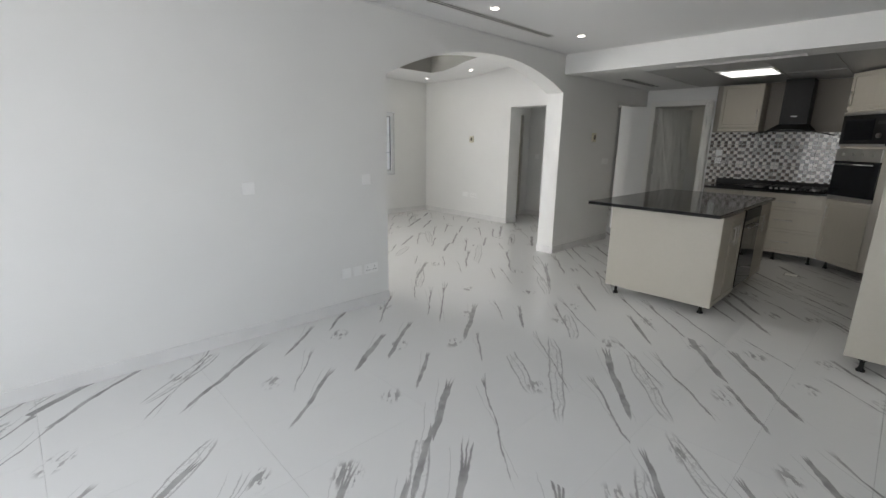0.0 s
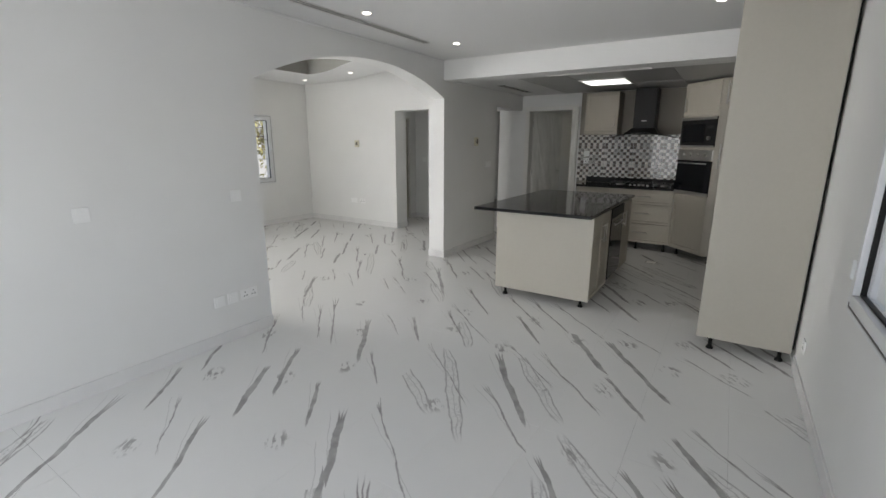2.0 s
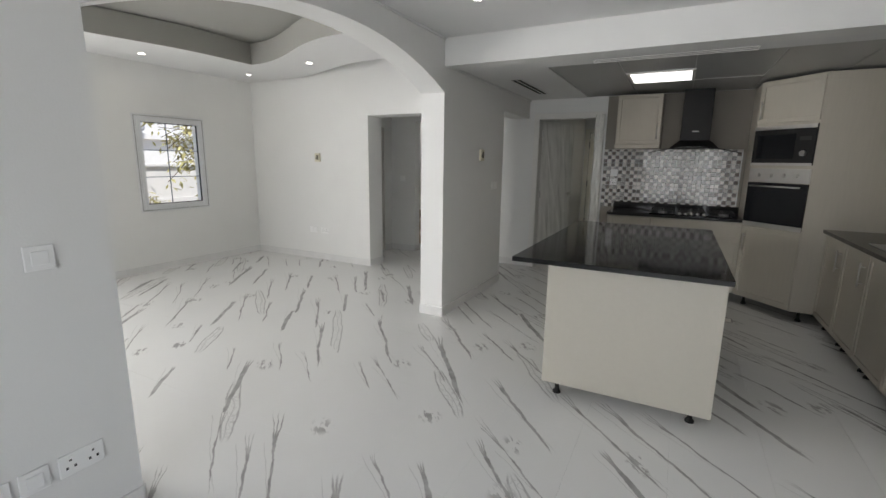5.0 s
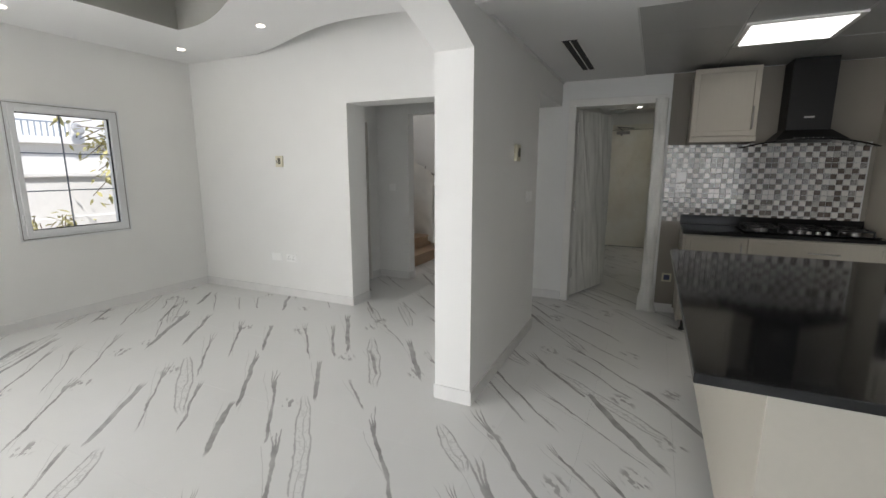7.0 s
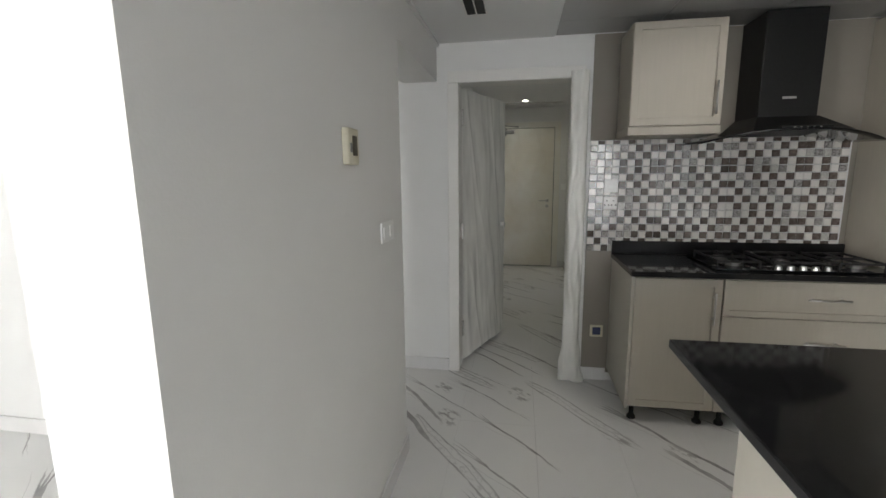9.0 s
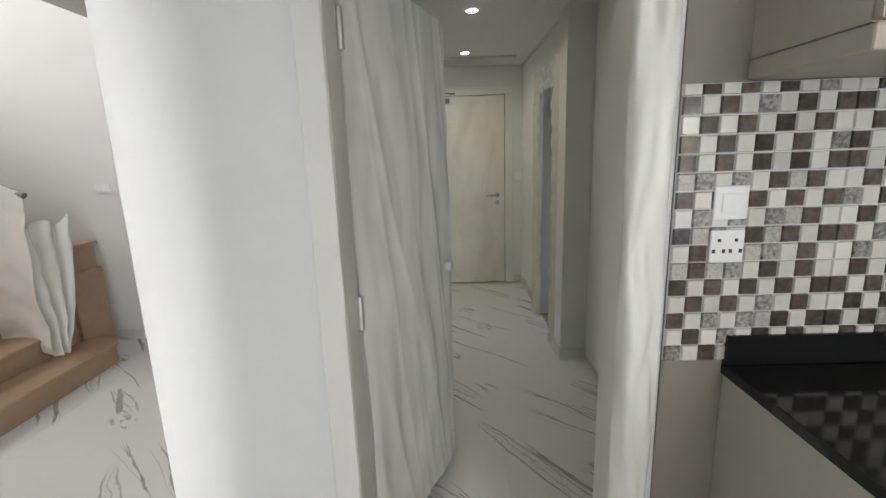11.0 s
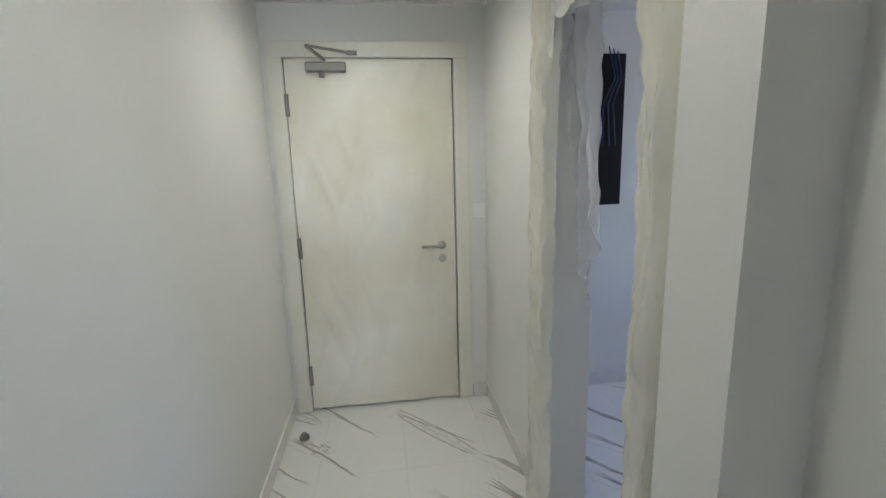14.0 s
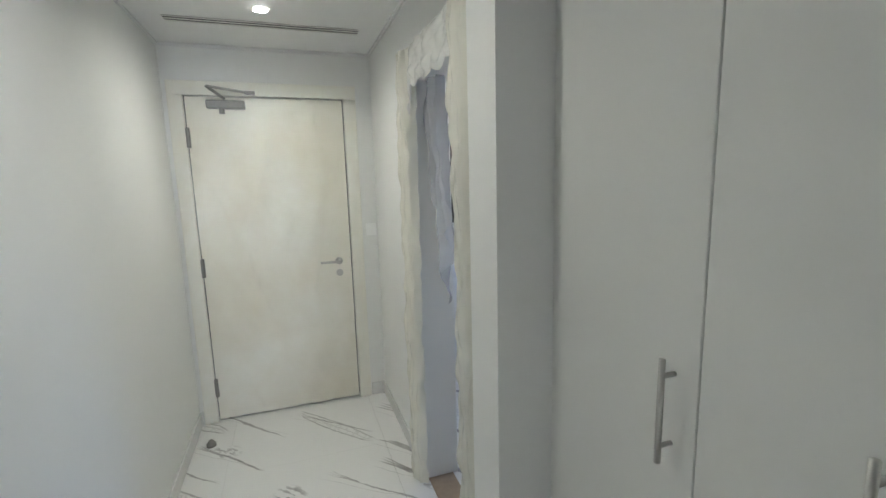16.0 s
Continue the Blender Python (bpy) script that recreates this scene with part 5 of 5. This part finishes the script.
bpart("wall", (-2, 24, 18.6, 25.0, 2.2, 7.5), RENDERED, nb, "white upper storey, set back")
bpart("ledge", (-2.2, 24, 16.8, 18.6, 2.06, 2.235), RENDERED, nb, "projecting balcony ledge", 0.01)
bpart("roof", (-2.3, 24.3, 18.3, 25.3, 7.5, 7.8), RENDERED, nb)
for wx in (8.3, 13.0, 17.5):
    wnd = bpart("window", (wx, wx + 1.3, 18.55, 18.6, 3.4, 4.9), UPVC, nb)
    bpart("pane", (wx + 0.08, wx + 1.22, 18.53, 18.55, 3.48, 4.82), BLKGLASS, wnd)
rail = thing("balcony_railing", "dark metal balcony railing on the neighbouring villa", "railing", at=(9, 16.95, 2.3))
bm = bmesh.new()
box(bm, 3.0, 10.14, 16.93, 16.97, 2.60, 2.64)
part("top_rail", bm, PALEBLUE, rail)
for k in range(55):
    bpart("baluster", (3.02 + 0.13 * k, 3.05 + 0.13 * k, 16.94, 16.965, 2.235, 2.60), PALEBLUE, rail)
bpart("parapet", (10.16, 24, 16.9, 17.05, 2.236, 2.72), RENDERED, nb, "white balcony parapet", 0.01)
dish = thing("satellite_dish", "pale round satellite dish on the balcony", "satellite dish", at=(10.25, 16.75, 2.236))
bm = bmesh.new()
cyl(bm, (10.22, 16.66, 2.47), (0.2, -1, 0.4), 0.17, 0.04, 28, 0.12)
part("reflector", bm, material("grey_dish", (0.35, 0.36, 0.38), 0.5, stain=0.1, stain_scale=5), dish)
bm = bmesh.new()
tube(bm, [(10.24, 16.84, 2.236), (10.22, 16.70, 2.47)], 0.02)
part("pole", bm, DARKSTEEL, dish)


def leaves(name, spots, length, width, parent, label):
    """Many small leaves joined in one crown."""
    bm = bmesh.new()
    rows = [(0, 0.15), (0.35, 1), (0.7, 0.75), (1, 0.05)]
    for p in spots:
        m = Matrix.Translation(p) @ Euler((random.uniform(-1.2, 0.6), random.uniform(-0.6, 0.6), random.uniform(0, 6.28))).to_matrix().to_4x4()
        s = random.uniform(0.7, 1.25)
        v = [(bm.verts.new(m @ Vector((-width / 2 * w * s, length * t * s, -0.15 * length * t * t))), bm.verts.new(m @ Vector((width / 2 * w * s, length * t * s, -0.15 * length * t * t)))) for t, w in rows]
        for a, b in zip(v, v[1:]):
            bm.faces.new((a[0], a[1], b[1], b[0]))
    return part(name, bm, LEAF, parent, label)


tree = thing("garden_tree", "slender garden tree with sparse yellow-green leaves", "tree", at=(8.6, 10.5, -0.26))
bm = bmesh.new()
path = [Vector((8.6, 10.5, -0.26)), Vector((8.55, 10.48, 0.9)), Vector((8.3, 10.3, 1.5)), Vector((8.0, 10.1, 1.95)), Vector((7.75, 9.95, 2.3))]
for i, (a, b) in enumerate(zip(path, path[1:])):
    cyl(bm, (a + b) / 2, b - a, 0.075 - 0.014 * i, (b - a).length + 0.02, 10, 0.061 - 0.014 * i)
tips = []
for k in range(64):
    s = random.choice(path[2:]) + Vector((0, 0, random.uniform(-0.8, 0.3)))
    a = random.uniform(0, 6.28)
    e = s + Vector((math.cos(a) * random.uniform(0.3, 1.0) - 0.25, math.sin(a) * random.uniform(0.2, 0.6), random.uniform(-0.7, 0.35)))
    tube(bm, [s, s.lerp(e, 0.5) + Vector((0, 0, 0.1)), e], 0.006, 6)
    tips.append((s, e))
part("trunk", bm, BARK, tree, "thin brown trunk and limbs")
spots = []
for s, e in tips:
    for k in range(14):
        p = s.lerp(e, random.uniform(0.35, 1.08))
        spots.append(p + Vector([random.gauss(0, 0.10) for _ in range(3)]))
leaves("crown", spots, 0.14, 0.05, tree, "loose clusters of narrow leaves")
for n, (cx, cy) in enumerate(((5.45, 9.6), (5.85, 9.75), (6.3, 9.7), (4.9, 9.8))):
    sh = thing("garden_shrub", "low variegated green shrub in the planting bed", "shrub", "shrubs under the garden wall", at=(cx, cy, -0.26))
    bm = bmesh.new()
    sp = []
    for k in range(16):
        a = random.uniform(0, 6.28)
        e = Vector((cx + math.cos(a) * random.uniform(0.08, 0.32), cy + math.sin(a) * random.uniform(0.08, 0.32), random.uniform(0.45, 0.85)))
        tube(bm, [(cx, cy, -0.26), e], 0.006, 5)
        sp += [Vector((cx, cy, 0.0)).lerp(e, random.uniform(0.35, 1.05)) + Vector([random.gauss(0, 0.05) for _ in range(3)]) for _ in range(26)]
    part("stems", bm, BARK, sh)
    leaves("foliage", sp, 0.13, 0.035, sh, "narrow pointed leaves")

# ---------- small pieces: mosaic tiles, floor tiles ----------
PITCH = 0.0474


def mosaic_mesh(mat, name, size):
    bm = bmesh.new()
    h = size / 2
    back = [bm.verts.new((0, y, z)) for y, z in ((-h, -h), (h, -h), (h, h), (-h, h))]
    front = [bm.verts.new((-0.008, y * 0.91, z * 0.91)) for y, z in ((-h, -h), (h, -h), (h, h), (-h, h))]
    bm.faces.new(front)
    for i in range(4):
        j = (i + 1) % 4
        bm.faces.new((back[i], back[j], front[j], front[i]))
    return finish(bm, name, mat)


sp_wall = tagged(bpart("backsplash", (XK - 0.012, XK - 0.0065, 1.0, 2.527, 0.9445, 1.6825), GROUT, None), "brown and white chequered mosaic splashback", "splashback", "", "structure")
kinds = [mosaic_mesh(mt, "tile", PITCH - 0.003) for mt in (TILE_W, TILE_B, TILE_G, TILE_P)]
rng = random.Random(5)
rest = [bmesh.new() for _ in range(4)]
cols, rows_ = 32, 16
for c in range(cols):
    flip = 1 if rng.random() < 0.10 else 0
    for r in range(rows_):
        dark = (c + r + (r > 3) + (r > 9) + (c > 8) + (c > 17) + (c > 26)) % 2
        pick = rng.random()
        k = (3 if pick < 0.12 else 0) if not dark else (2 if pick < 0.2 else 1)
        at = Vector((XK - 0.0118, 2.527 - PITCH * (c + 0.5), 1.7012 - PITCH * (r + 0.5)))
        cut = 0.59 if r == 0 else 1.0       # the top course is cut down
        if r == 0:
            at.z -= PITCH * 0.2
        if c < 18:
            o = new("tile", kinds[k])
            o.parent = sp_wall
            o.matrix_world = Matrix.Translation(at) @ Matrix.Diagonal((1, 1, cut, 1))
        else:
            for poly in kinds[k].polygons:
                rest[k].faces.new([rest[k].verts.new(kinds[k].vertices[i].co * Vector((1, 1, cut)) + at) for i in poly.vertices])
for bm, mt in zip(rest, (TILE_W, TILE_B, TILE_G, TILE_P)):
    o = part("tiles_far", bm, mt, sp_wall)
    o["kind"] = "stuff"

TLX, TLY = 0.80, 0.45


def floor_tile_mesh():
    bm = bmesh.new()
    g = 0.0004
    box(bm, g, TLX - g, g, TLY - g, -0.011, 0.0)
    me = finish(bm, "floor_tile", MARBLE)
    return me


ftm = floor_tile_mesh()
zones = [(-1.2, 8.35, YR, YW1), (-1.2, 8.42, YW1, 7.71), (8.35, 12.16, 1.5, 3.55), (10.03, 12.16, -0.25, 2.28), (8.28, 12.16, 3.9, 5.9)]
near, far = [], []
for i in range(-5, 13):
    for j in range(-7, 13):
        x, y = 2.70 + TLX * i, 2.42 + TLY * j
        if not any(x + TLX > a and x < b and y + TLY > c and y < d for a, b, c, d in zones):
            continue
        (near if (1.0 < x < 8.8 and 0.1 < y < 6.3) or (x >= 8.0 and 2.0 < y < 3.6) else far).append((x, y))
if len(near) > 290:
    far += near[290:]
    near = near[:290]
for x, y in near:
    o = new("floor_tile", ftm)
    o.parent = floor
    o.matrix_world = Matrix.Translation((x, y, 0))
bm = bmesh.new()
for x, y in far:
    box(bm, x + 0.0006, x + TLX - 0.0006, y + 0.0006, y + TLY - 0.0006, -0.011, 0.0)
o = part("floor_tiles_far", bm, MARBLE, floor)
o["kind"] = "stuff"
